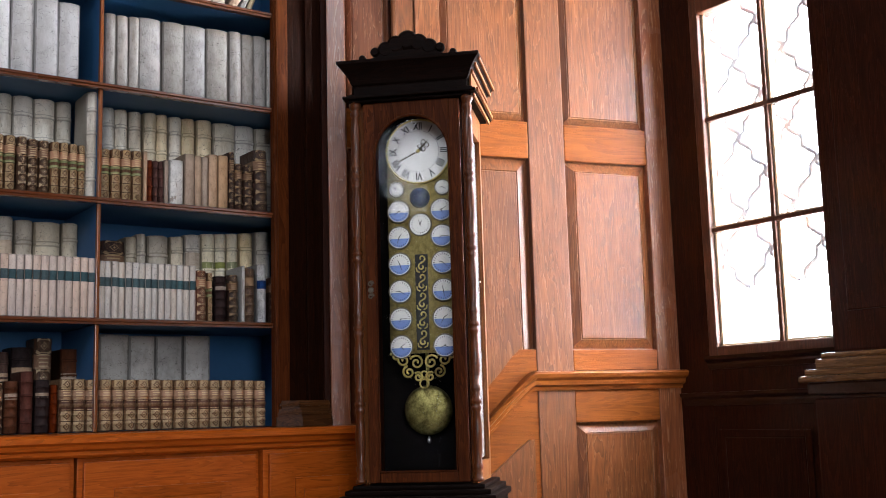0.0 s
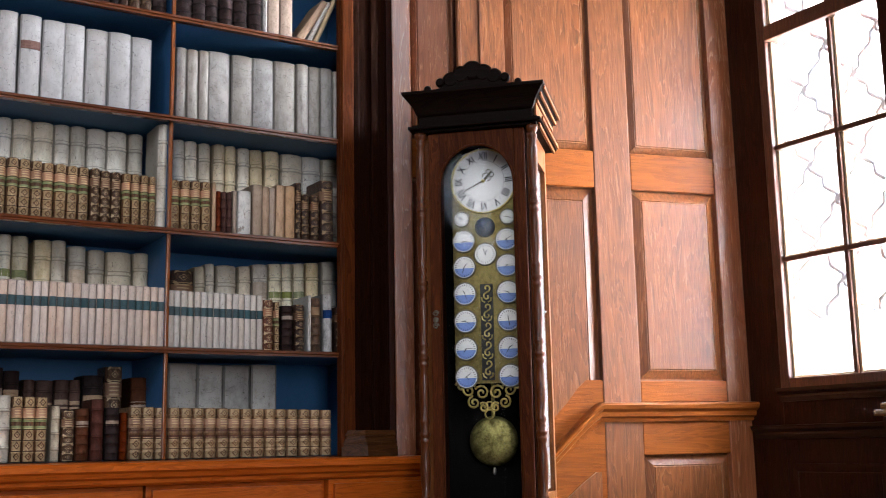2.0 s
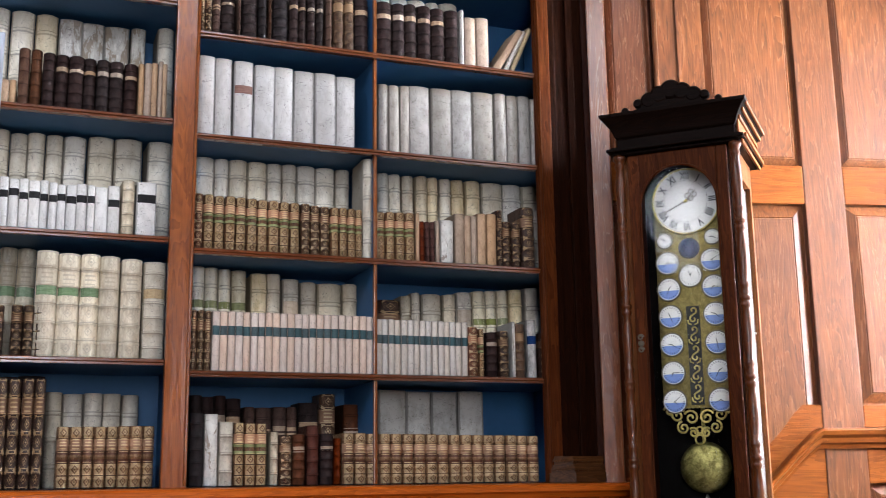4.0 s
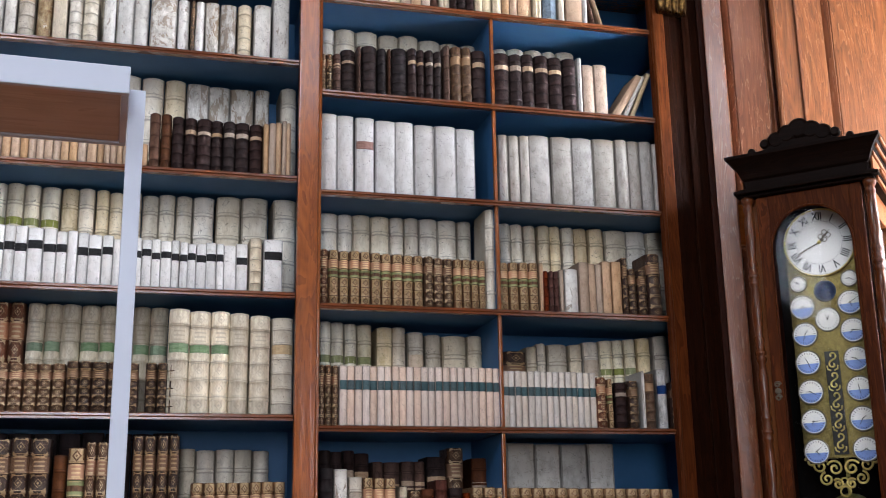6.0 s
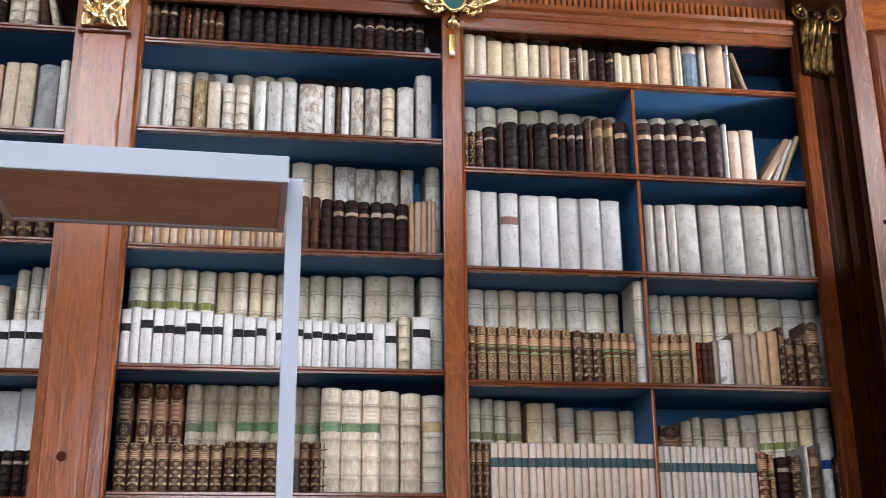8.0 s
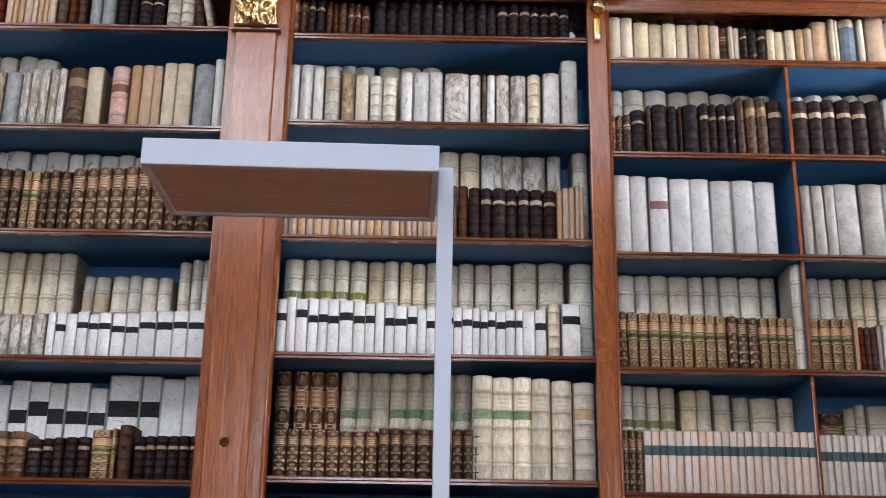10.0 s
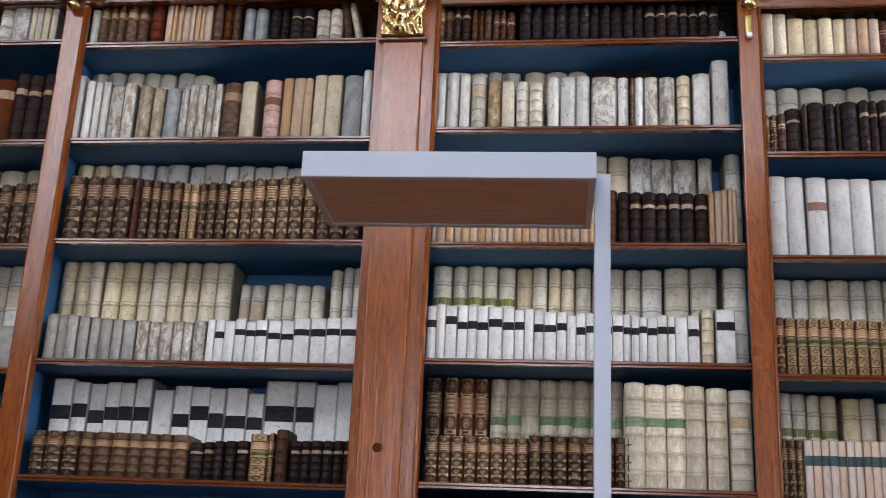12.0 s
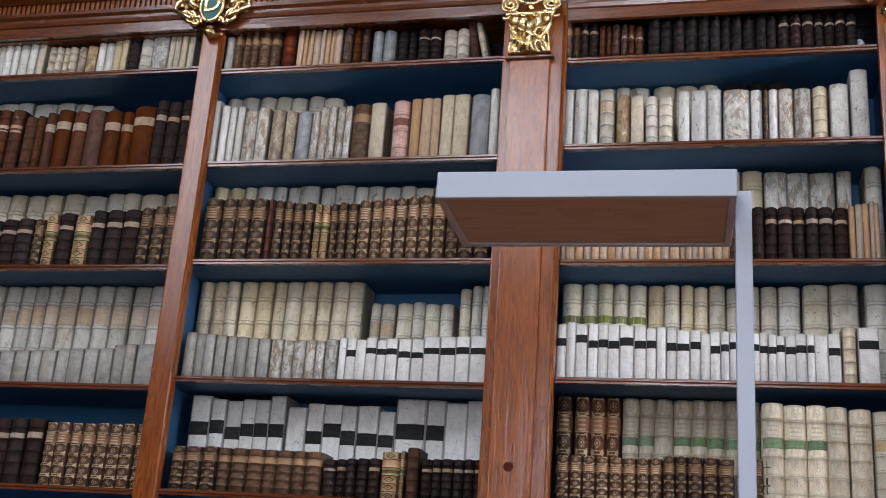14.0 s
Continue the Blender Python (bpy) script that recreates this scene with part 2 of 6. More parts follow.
        grime_shade = n.math("MAXIMUM", grime_shade, n.math("MULTIPLY", seam, n.math("MULTIPLY_ADD", cloud, 0.7, 0.15)))
    # shade of the gap between neighbours, painted along both spine edges
    gap_shade = n.math("GREATER_THAN", n.math("ADD", n.math("ABSOLUTE", sep.outputs[0]), n.math("MULTIPLY", n.math("SUBTRACT", fine, 0.5), 0.1)), 0.44)
    grime_shade = n.math("MAXIMUM", grime_shade, n.math("MULTIPLY", gap_shade, 0.72))
    c = n.mix(grime_shade, c, tuple(d * 0.4 for d in dark))
    hsv = n.add("HueSaturation")
    n.val(hsv.inputs["Value"], n.math("ADD", n.math("MULTIPLY", rnd, jitter), 1 - jitter * 0.55))
    n.val(hsv.inputs["Saturation"], n.math("ADD", n.math("MULTIPLY", n.math("FRACT", n.math("MULTIPLY", rnd, 13.7)), 0.6), 0.7))
    n.link(c, hsv.inputs["Color"])
    n.bump(n.math("ADD", fine, cloud), 0.3, 0.01)
    return n.done(hsv.outputs[0], n.math("ADD", n.math("MULTIPLY", cloud, 0.3), rough - 0.15), gloss=0.14 if light[0] < 0.2 else 0.3)


def tooled(name, base, deep, gilt, cells=6, label=None, label2=None, amount=1.0, metal=0.12, ground=0.0):
    """Leather spine with gilt fillets, a lozenge in every compartment and lettering pieces."""
    n = Nodes(name)
    gen, rnd = n.coords("Generated"), n.random()
    sep = n.add("SeparateXYZ")
    n.link(gen, sep.inputs[0])
    warp = n.math("MULTIPLY", n.math("SUBTRACT", n.noise(gen, 17, 2, 0.6), 0.5), 0.07)
    x = n.math("ABSOLUTE", n.math("ADD", n.math("SUBTRACT", sep.outputs[0], 0.5), warp))
    z = n.math("MULTIPLY", sep.outputs[2], float(cells))
    cell = n.math("FLOOR", z)
    c = n.math("ABSOLUTE", n.math("SUBTRACT", n.math("FRACT", z), 0.5))
    worn = n.noise(n.coords("Object"), 9, 4, 0.7)
    fillet = n.math("MULTIPLY", n.math("GREATER_THAN", c, 0.385), n.math("LESS_THAN", c, 0.43))
    loz = n.math("ADD", n.math("MULTIPLY", x, 1.25), c)
    ring = n.math("LESS_THAN", n.math("ABSOLUTE", n.math("SUBTRACT", loz, 0.24)), 0.024)
    dot = n.math("LESS_THAN", loz, 0.085)
    corner = n.math("MULTIPLY", n.math("GREATER_THAN", loz, 0.72), n.math("LESS_THAN", x, 0.42))
    orn = n.math("MAXIMUM", n.math("MAXIMUM", ring, dot), corner)
    isl = n.math("COMPARE", cell, float(cells - 2), 0.1)
    isl2 = n.math("COMPARE", cell, float(cells - 3), 0.1)
    orn = n.math("MULTIPLY", orn, n.math("SUBTRACT", 1.0, isl))
    lines = n.math("MULTIPLY", isl, n.math("MULTIPLY", n.math("LESS_THAN", x, 0.28), n.math("GREATER_THAN", n.math("FRACT", n.math("MULTIPLY", z, 4.0)), 0.62)))
    fleck = n.math("MULTIPLY", n.math("GREATER_THAN", n.noise(gen, 48, 2, 0.6), 0.6), 0.4)
    mask = n.math("MAXIMUM", n.math("MAXIMUM", fillet, orn), n.math("MAXIMUM", lines, fleck))
    mask = n.math("MULTIPLY", n.math("MULTIPLY", mask, amount), n.math("MULTIPLY_ADD", worn, 1.2, 0.25))
    col = n.ramp(worn, (0.35, deep), (0.65, base))
    if ground:  # compartments gilded all over, the ornament left dark
        field = n.math("MULTIPLY", n.math("LESS_THAN", c, 0.37), n.math("LESS_THAN", x, 0.43))
        field = n.math("MULTIPLY", field, n.math("SUBTRACT", 1.0, n.math("MAXIMUM", isl, isl2)))
        hollow = n.math("MAXIMUM", n.math("LESS_THAN", n.math("ABSOLUTE", n.math("SUBTRACT", loz, 0.3)), 0.075), n.math("LESS_THAN", loz, 0.09))
        gild = n.math("MULTIPLY", n.math("SUBTRACT", field, n.math("MULTIPLY", field, hollow)), n.math("MULTIPLY_ADD", worn, ground, ground * 0.5))
        mask = n.math("MAXIMUM", n.math("MULTIPLY", n.math("MAXIMUM", fillet, lines), n.math("MULTIPLY_ADD", worn, 1.0, 0.3)), gild)
    if label:
        col = n.mix(isl, col, label)
    if label2:
        col = n.mix(n.math("MULTIPLY", isl2, n.math("GREATER_THAN", c, 0.18)), col, label2)
    hsv = n.add("HueSaturation")
    n.val(hsv.inputs["Value"], n.math("ADD", n.math("MULTIPLY", rnd, 0.5), 0.75))
    n.link(col, hsv.inputs["Color"])
    n.bump(worn, 0.3, 0.02)
    front = n.math("LESS_THAN", sep.outputs[1], 0.12)
    mask = n.math("MULTIPLY", mask, front)
    dark_edge = n.math("MULTIPLY", n.math("GREATER_THAN", c, 0.46), 0.6)
    return n.done(n.mix(mask, n.mix(dark_edge, hsv.outputs[0], tuple(d * 0.5 for d in deep)), gilt), 0.45, n.math("MULTIPLY", mask, metal))


VEL, VELD = (0.77, 0.75, 0.70), (0.55, 0.53, 0.485)
GILT = (0.62, 0.47, 0.28)
STYLE = {  # name: material, raised bands, depth, irregularity, words for the label
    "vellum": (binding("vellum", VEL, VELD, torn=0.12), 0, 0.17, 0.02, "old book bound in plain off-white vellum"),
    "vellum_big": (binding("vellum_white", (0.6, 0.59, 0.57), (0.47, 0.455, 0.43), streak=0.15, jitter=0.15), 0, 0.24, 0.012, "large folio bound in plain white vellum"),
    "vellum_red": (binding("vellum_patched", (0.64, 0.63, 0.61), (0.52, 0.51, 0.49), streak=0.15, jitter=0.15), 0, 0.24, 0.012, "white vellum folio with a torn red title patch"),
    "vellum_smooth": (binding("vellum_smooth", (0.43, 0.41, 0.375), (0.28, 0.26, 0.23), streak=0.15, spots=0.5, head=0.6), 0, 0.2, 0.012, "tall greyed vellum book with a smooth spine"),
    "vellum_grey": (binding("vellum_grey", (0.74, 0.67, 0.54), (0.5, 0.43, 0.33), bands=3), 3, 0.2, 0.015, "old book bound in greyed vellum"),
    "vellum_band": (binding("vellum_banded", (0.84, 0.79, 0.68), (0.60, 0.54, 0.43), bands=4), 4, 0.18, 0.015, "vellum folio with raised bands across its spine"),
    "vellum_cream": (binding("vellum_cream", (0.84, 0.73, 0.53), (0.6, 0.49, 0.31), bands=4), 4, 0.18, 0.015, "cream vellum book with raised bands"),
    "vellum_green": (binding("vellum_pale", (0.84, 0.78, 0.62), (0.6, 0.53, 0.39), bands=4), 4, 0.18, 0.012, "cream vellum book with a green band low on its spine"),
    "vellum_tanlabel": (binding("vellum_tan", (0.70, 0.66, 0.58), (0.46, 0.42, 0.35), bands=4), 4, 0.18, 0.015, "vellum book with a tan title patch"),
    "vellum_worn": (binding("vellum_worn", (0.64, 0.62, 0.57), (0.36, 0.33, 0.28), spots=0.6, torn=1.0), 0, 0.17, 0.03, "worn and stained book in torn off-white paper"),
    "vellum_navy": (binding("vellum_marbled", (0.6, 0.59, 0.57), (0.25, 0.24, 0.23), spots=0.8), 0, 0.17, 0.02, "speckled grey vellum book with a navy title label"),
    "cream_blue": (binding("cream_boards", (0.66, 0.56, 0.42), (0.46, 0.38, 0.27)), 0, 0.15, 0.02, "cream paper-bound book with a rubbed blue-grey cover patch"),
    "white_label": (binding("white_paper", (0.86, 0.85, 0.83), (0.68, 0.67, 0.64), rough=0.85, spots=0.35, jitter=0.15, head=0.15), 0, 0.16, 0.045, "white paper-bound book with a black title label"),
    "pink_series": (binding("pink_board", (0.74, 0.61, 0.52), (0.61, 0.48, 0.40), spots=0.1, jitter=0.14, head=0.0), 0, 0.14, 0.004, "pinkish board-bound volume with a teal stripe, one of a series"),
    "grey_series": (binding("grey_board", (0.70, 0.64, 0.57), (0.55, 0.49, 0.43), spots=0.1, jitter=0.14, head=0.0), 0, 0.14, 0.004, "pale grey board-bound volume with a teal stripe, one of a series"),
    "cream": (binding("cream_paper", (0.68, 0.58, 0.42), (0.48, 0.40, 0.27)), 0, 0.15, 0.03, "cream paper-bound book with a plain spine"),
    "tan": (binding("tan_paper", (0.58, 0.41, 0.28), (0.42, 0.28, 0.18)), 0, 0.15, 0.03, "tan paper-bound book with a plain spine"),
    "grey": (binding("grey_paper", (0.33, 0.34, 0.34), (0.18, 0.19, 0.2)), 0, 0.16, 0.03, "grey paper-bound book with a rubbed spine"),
    "olive": (binding("olive_leather", (0.13, 0.12, 0.06), (0.06, 0.055, 0.03), bands=3), 3, 0.18, 0.02, "olive leather book standing in a rear row"),
    "brown": (binding("brown_leather", (0.13, 0.058, 0.032), (0.06, 0.026, 0.016), bands=4), 4, 0.16, 0.02, "plain brown leather book with raised bands"),
    "brown_red": (binding("red_brown_leather", (0.15, 0.045, 0.028), (0.07, 0.02, 0.013), bands=4), 4, 0.16, 0.02, "plain red-brown leather book with raised bands"),
    "brown_band": (tooled("brown_ruled", (0.15, 0.08, 0.045), (0.06, 0.03, 0.018), (0.34, 0.23, 0.12), 6, (0.36, 0.22, 0.12), amount=0.35), 5, 0.16, 0.015, "brown leather book with faint gilt rules and a tan label"),
    "brown_label": (binding("brown_calf", (0.12, 0.05, 0.03), (0.055, 0.024, 0.015), bands=5), 5, 0.16, 0.02, "brown leather book with a pale title label"),
    "brown_worn": (binding("worn_calf", (0.52, 0.42, 0.28), (0.2, 0.11, 0.06), spots=0.8, torn=0.9), 0, 0.16, 0.02, "worn book with a torn brown and cream spine"),
    "pink_worn": (binding("pink_paper", (0.62, 0.42, 0.36), (0.45, 0.2, 0.17), spots=0.5, bands=3), 3, 0.16, 0.02, "faded pink paper-bound book"),
    "orange_label": (binding("orange_calf", (0.115, 0.04, 0.018), (0.055, 0.019, 0.01)), 0, 0.17, 0.02, "orange-brown leather folio with a pale title label"),
    "dark": (binding("dark_leather", (0.035, 0.025, 0.026), (0.014, 0.011, 0.012), bands=5), 5, 0.16, 0.012, "plain black-brown leather book with raised bands"),
    "dark_label": (binding("dark_calf", (0.042, 0.026, 0.024), (0.018, 0.012, 0.012), bands=5), 5, 0.16, 0.015, "dark leather book with a tan title label"),
    "gilt_tan": (tooled("gilt_tan", (0.2, 0.1, 0.045), (0.06, 0.025, 0.012), (0.74, 0.55, 0.3), 6, (0.5, 0.28, 0.17), (0.25, 0.29, 0.13), ground=0.5), 5, 0.14, 0.006, "tan leather book with a gilt-tooled spine and coloured labels"),
    "gilt_brown": (tooled("gilt_brown", (0.115, 0.055, 0.028), (0.04, 0.018, 0.01), GILT, 6, (0.26, 0.14, 0.085), amount=0.95), 5, 0.14, 0.008, "brown leather book with gilt-tooled spine compartments"),
    "gilt_red": (tooled("gilt_red", (0.18, 0.06, 0.026), (0.07, 0.02, 0.011), GILT, 6, (0.42, 0.2, 0.11)), 5, 0.15, 0.01, "red-brown leather book with gilt spine ornaments"),
    "gilt_dark": (tooled("gilt_dark", (0.05, 0.022, 0.015), (0.016, 0.008, 0.006), (0.58, 0.40, 0.21), 6, (0.15, 0.08, 0.045), amount=0.62), 5, 0.15, 0.012, "dark leather book with gilt spine ornaments"),
    "gilt_series": (tooled("gilt_series", (0.28, 0.165, 0.085), (0.13, 0.065, 0.03), (0.7, 0.53, 0.3), 5, (0.4, 0.24, 0.15), (0.12, 0.05, 0.03), ground=0.46), 5, 0.14, 0.004, "tan gilt leather volume, one of a matching set"),
    "folio_green": (tooled("folio_vellum", (0.84, 0.77, 0.62), (0.62, 0.53, 0.39), (0.36, 0.31, 0.22), 6, amount=0.5, metal=0.0), 5, 0.26, 0.008, "tall cream vellum folio with a green title band"),
    "folio_cream": (binding("folio_cream", (0.74, 0.68, 0.55), (0.52, 0.45, 0.33), bands=6), 6, 0.26, 0.008, "tall cream vellum folio with a yellow title band"),
}
LABEL_MAT = {
    "green": binding("green_label", (0.24, 0.34, 0.2), (0.12, 0.21, 0.1), spots=0.4, head=0.0),
    "moss": binding("moss_label", (0.30, 0.32, 0.12), (0.2, 0.21, 0.08), spots=0.3, head=0.0),
    "teal": binding("teal_stripe", (0.075, 0.125, 0.135), (0.05, 0.09, 0.1), spots=0.1, head=0.0),
    "black": binding("black_label", (0.03, 0.03, 0.032), (0.012, 0.012, 0.013), spots=0.1, head=0.0),
    "tan": binding("tan_label", (0.46, 0.34, 0.24), (0.31, 0.21, 0.14), spots=0.2, head=0.0),
    "yellow": binding("yellow_label", (0.56, 0.41, 0.22), (0.42, 0.29, 0.14), spots=0.2, head=0.0),
    "pale": binding("pale_label", (0.60, 0.49, 0.37), (0.46, 0.36, 0.26), spots=0.2, head=0.0),
    "red": binding("red_label", (0.26, 0.12, 0.085), (0.19, 0.075, 0.05), spots=0.4, head=0.0),
    "slate": binding("slate_patch", (0.22, 0.28, 0.33), (0.1, 0.13, 0.17), spots=0.7, head=0.0),
    "navy": binding("navy_label", (0.03, 0.06, 0.16), (0.02, 0.03, 0.08), spots=0.1, head=0.0),
}
LABELS = {  # style: colour, foot, height, share of books, drift
    "vellum_green": ("moss", 0.60, 0.09, 1.0, 0.0), "folio_green": ("green", 0.58, 0.08, 0.95, 0.012), "folio_cream": ("yellow", 0.62, 0.1, 1.0, 0.0),
    "pink_series": ("teal", 0.60, 0.155, 1.0, 0.0), "grey_series": ("teal", 0.56, 0.155, 1.0, 0.0), "white_label": ("black", 0.61, 0.14, 0.78, 0.06),
    "dark_label": ("tan", 0.68, 0.085, 0.95, 0.02), "brown_label": ("tan", 0.62, 0.11, 1.0, 0.03), "orange_label": ("tan", 0.66, 0.13, 0.9, 0.03),
    "vellum_navy": ("navy", 0.58, 0.14, 1.0, 0.0), "cream_blue": ("slate", 0.1, 0.72, 1.0, 0.0),
    "vellum_tanlabel": ("pale", 0.62, 0.17, 1.0, 0.02), "pink_worn": ("red", 0.58, 0.12, 1.0, 0.0), "vellum_red": ("red", 0.58, 0.1, 0.6, 0.0),
}


# ---- mesh tools ----
def box(bm, x0, x1, y0, y1, z0, z1, bevel=0.0):
    """A block with softened edges."""
    got = bmesh.ops.create_cube(bm, size=1.0, matrix=Matrix.Translation(((x0 + x1) / 2, (y0 + y1) / 2, (z0 + z1) / 2)) @ Matrix.Diagonal((x1 - x0, y1 - y0, z1 - z0, 1)))
    if bevel:
        edges = {e for v in got["verts"] for e in v.link_edges}
        bmesh.ops.bevel(bm, geom=list(edges), offset=bevel, segments=2, affect="EDGES", profile=0.6)
    return bm


def block(x0, x1, y0, y1, z0, z1, bevel=0.004):
    return box(bmesh.new(), x0, x1, y0, y1, z0, z1, bevel)


def moulding(profile, x0, x1):
    """A moulding along x: profile points (out, z), out towards the room (-y)."""
    bm = bmesh.new()
    rings = [[bm.verts.new((x, -o, z)) for o, z in profile] for x in (x0, x1)]
    k = len(profile)
    for i in range(k):
        bm.faces.new((rings[0][i], rings[0][(i + 1) % k], rings[1][(i + 1) % k], rings[1][i]))
    bm.faces.new(rings[0][::-1]), bm.faces.new(rings[1])
    bmesh.ops.recalc_face_normals(bm, faces=bm.faces)
    return bm


def lathe(profile, steps=20, at=(0, 0, 0)):
    """A turned piece: profile points (radius, z)."""
    bm = bmesh.new()
    rings = [[bm.verts.new((at[0] + r * math.cos(2 * math.pi * k / steps), at[1] + r * math.sin(2 * math.pi * k / steps), at[2] + z)) for k in range(steps)] for r, z in profile]
    for a, b in zip(rings, rings[1:]):
        for k in range(steps):
            f = bm.faces.new((a[k], a[(k + 1) % steps], b[(k + 1) % steps], b[k]))
            f.smooth = True
    bm.faces.new(rings[0][::-1]), bm.faces.new(rings[-1])
    return bm


def prism(outline, y0, y1, bevel=0.0):
    """A plate with an outline of (x, z), from y0 (front) to y1 (back)."""
    bm = bmesh.new()
    a = [bm.verts.new((x, y0, z)) for x, z in outline]
    b = [bm.verts.new((x, y1, z)) for x, z in outline]
    bm.faces.new(a), bm.faces.new(b[::-1])
    k = len(a)
    for i in range(k):
        bm.faces.new((a[i], b[i], b[(i + 1) % k], a[(i + 1) % k]))
    bmesh.ops.recalc_face_normals(bm, faces=bm.faces)
    return bm


def finish(name, bm, mat):
    me = bpy.data.meshes.new(name)
    bm.to_mesh(me)
    bm.free()
    me.materials.append(mat)
    return me


def part(name, bm, mat, parent, label=""):
    ob = new(name, finish(name, bm, mat) if isinstance(bm, bmesh.types.BMesh) else bm)
    ob.parent = parent
    return tagged(ob, label)


def thing(name, label, category, group="", at=None, kind=""):
    ob = new(name)
    if at is not None:
        ob.matrix_world = at
    return tagged(ob, label, category, group, kind)


def setting(name, bm, mat, label="", category="", at=None):
    ob = new(name, finish(name, bm, mat))
    if at is not None:
        ob.matrix_world = at
    return tagged(ob, label, category, kind="structure")


def wire(name, points, radius, mat, parent, cyclic=False, label=""):
    """A rod bent along points."""
    cu = bpy.data.curves.new(name, "CURVE")
    cu.dimensions, cu.bevel_depth, cu.bevel_resolution = "3D", radius, 2
    sp = cu.splines.new("POLY")
    sp.points.add(len(points) - 1)
    for p, q in zip(sp.points, points):
        p.co = (*q, 1)
    sp.use_cyclic_u = cyclic
    cu.materials.append(mat)
    ob = new(name, cu)
    ob.parent = parent
    return tagged(ob, label)


def scroll(cx, cz, r0, r1, a0, turns, y, sx=1, steps=26):
    """Points of a spiral in a plane of constant y."""
    out = []
    for k in range(steps + 1):
        u = k / steps
        a, r = a0 + turns * 2 * math.pi * u, r0 + (r1 - r0) * u
        out.append((cx + sx * r * math.cos(a), y, cz + r * math.sin(a)))
    return out


def fielded(s0, s1, z0, z1, deep=0.026, bevel=0.035):
    """A raised and fielded panel whose field stands a little under the frame's face (y = 0)."""
    bm = bmesh.new()
    loops = []
    for inset, y in ((0.0, deep), (0.006, deep), (bevel, 0.006), (bevel + 0.004, 0.009), (bevel + 0.008, 0.005)):
        loops.append([bm.verts.new(p) for p in ((s0 + inset, y, z0 + inset), (s1 - inset, y, z0 + inset), (s1 - inset, y, z1 - inset), (s0 + inset, y, z1 - inset))])
    for a, b in zip(loops, loops[1:]):
        for k in range(4):
            bm.faces.new((a[k], a[(k + 1) % 4], b[(k + 1) % 4], b[k]))
    bm.faces.new(loops[-1])
    back = [bm.verts.new((v.co.x, deep + 0.012, v.co.z)) for v in loops[0]]
    for k in range(4):
        bm.faces.new((back[k], back[(k + 1) % 4], loops[0][(k + 1) % 4], loops[0][k]))
    bm.faces.new(back[::-1])
    bmesh.ops.recalc_face_normals(bm, faces=bm.faces)
    return bm


# ---- shell of the room ----
def shell(name, x0, x1, y0, y1, z0, z1, mat, label, category):
    return setting(name, block(x0, x1, y0, y1, z0, z1, 0), mat, label, category)


floor_wood = wood("floor_boards", (0.1, 0.045, 0.02), (0.2, 0.095, 0.042), (0.29, 0.15, 0.07), "y", rough=0.42)
fresco = painted("ceiling_paint", (0.66, 0.61, 0.55), 0.8, 0.2, 1)
shell("floor", WEST - 0.3, EAST + 0.4, SOUTH - 0.3, NORTH + 0.2, -0.1, 0, floor_wood, "honey-brown wooden board floor", "floor")
shell("ceiling", WEST - 0.3, EAST + 0.4, SOUTH - 0.3, NORTH + 0.2, TOP, TOP + 0.2, fresco, "pale plaster ceiling", "ceiling")
shell("wall_north", WEST - 0.3, EAST + 0.4, NORTH, NORTH + 0.2, 0, TOP, plaster, "plain plaster wall behind the bookcases", "wall")
shell("wall_west", WEST - 0.3, WEST, SOUTH, NORTH, 0, TOP, dark_z, "dark wood-clad wall", "wall")
shell("wall_south", WEST - 0.3, EAST + 0.4, SOUTH - 0.3, SOUTH, 0, TOP, dark_z, "dark wood-clad wall", "wall")

# ---- window wall, with the opening of the one window that is seen ----
WY0, WY1, WZ0, WZ1 = 0.88, 2.30, 1.30, 3.62
wall_east = setting("wall_east", block(EAST + 0.03, EAST + 0.4, SOUTH, WY0, 0, TOP, 0), plaster, "thick outer wall with a window opening", "wall")
for b in ((WY1, NORTH, 0, TOP), (WY0, WY1, 0, WZ0), (WY0, WY1, WZ1, TOP)):
    part("wall_section", block(EAST + 0.03, EAST + 0.4, *b, 0), plaster, wall_east)
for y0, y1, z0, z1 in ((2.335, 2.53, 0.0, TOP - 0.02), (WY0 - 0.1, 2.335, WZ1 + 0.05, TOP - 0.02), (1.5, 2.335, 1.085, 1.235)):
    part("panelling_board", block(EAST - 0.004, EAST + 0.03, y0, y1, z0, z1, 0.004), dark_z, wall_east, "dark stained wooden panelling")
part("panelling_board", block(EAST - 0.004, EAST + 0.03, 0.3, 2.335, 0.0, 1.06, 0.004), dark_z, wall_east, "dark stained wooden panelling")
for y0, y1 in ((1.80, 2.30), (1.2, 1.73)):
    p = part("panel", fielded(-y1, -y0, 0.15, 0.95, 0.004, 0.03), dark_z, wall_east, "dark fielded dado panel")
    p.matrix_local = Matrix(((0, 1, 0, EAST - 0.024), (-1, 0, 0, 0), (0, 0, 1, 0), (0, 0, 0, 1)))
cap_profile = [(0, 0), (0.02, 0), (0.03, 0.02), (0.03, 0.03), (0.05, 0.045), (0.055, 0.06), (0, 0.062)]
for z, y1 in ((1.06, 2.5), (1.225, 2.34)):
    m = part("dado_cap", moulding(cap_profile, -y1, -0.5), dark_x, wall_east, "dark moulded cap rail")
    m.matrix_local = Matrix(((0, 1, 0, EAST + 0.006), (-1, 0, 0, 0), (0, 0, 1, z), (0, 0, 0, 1)))

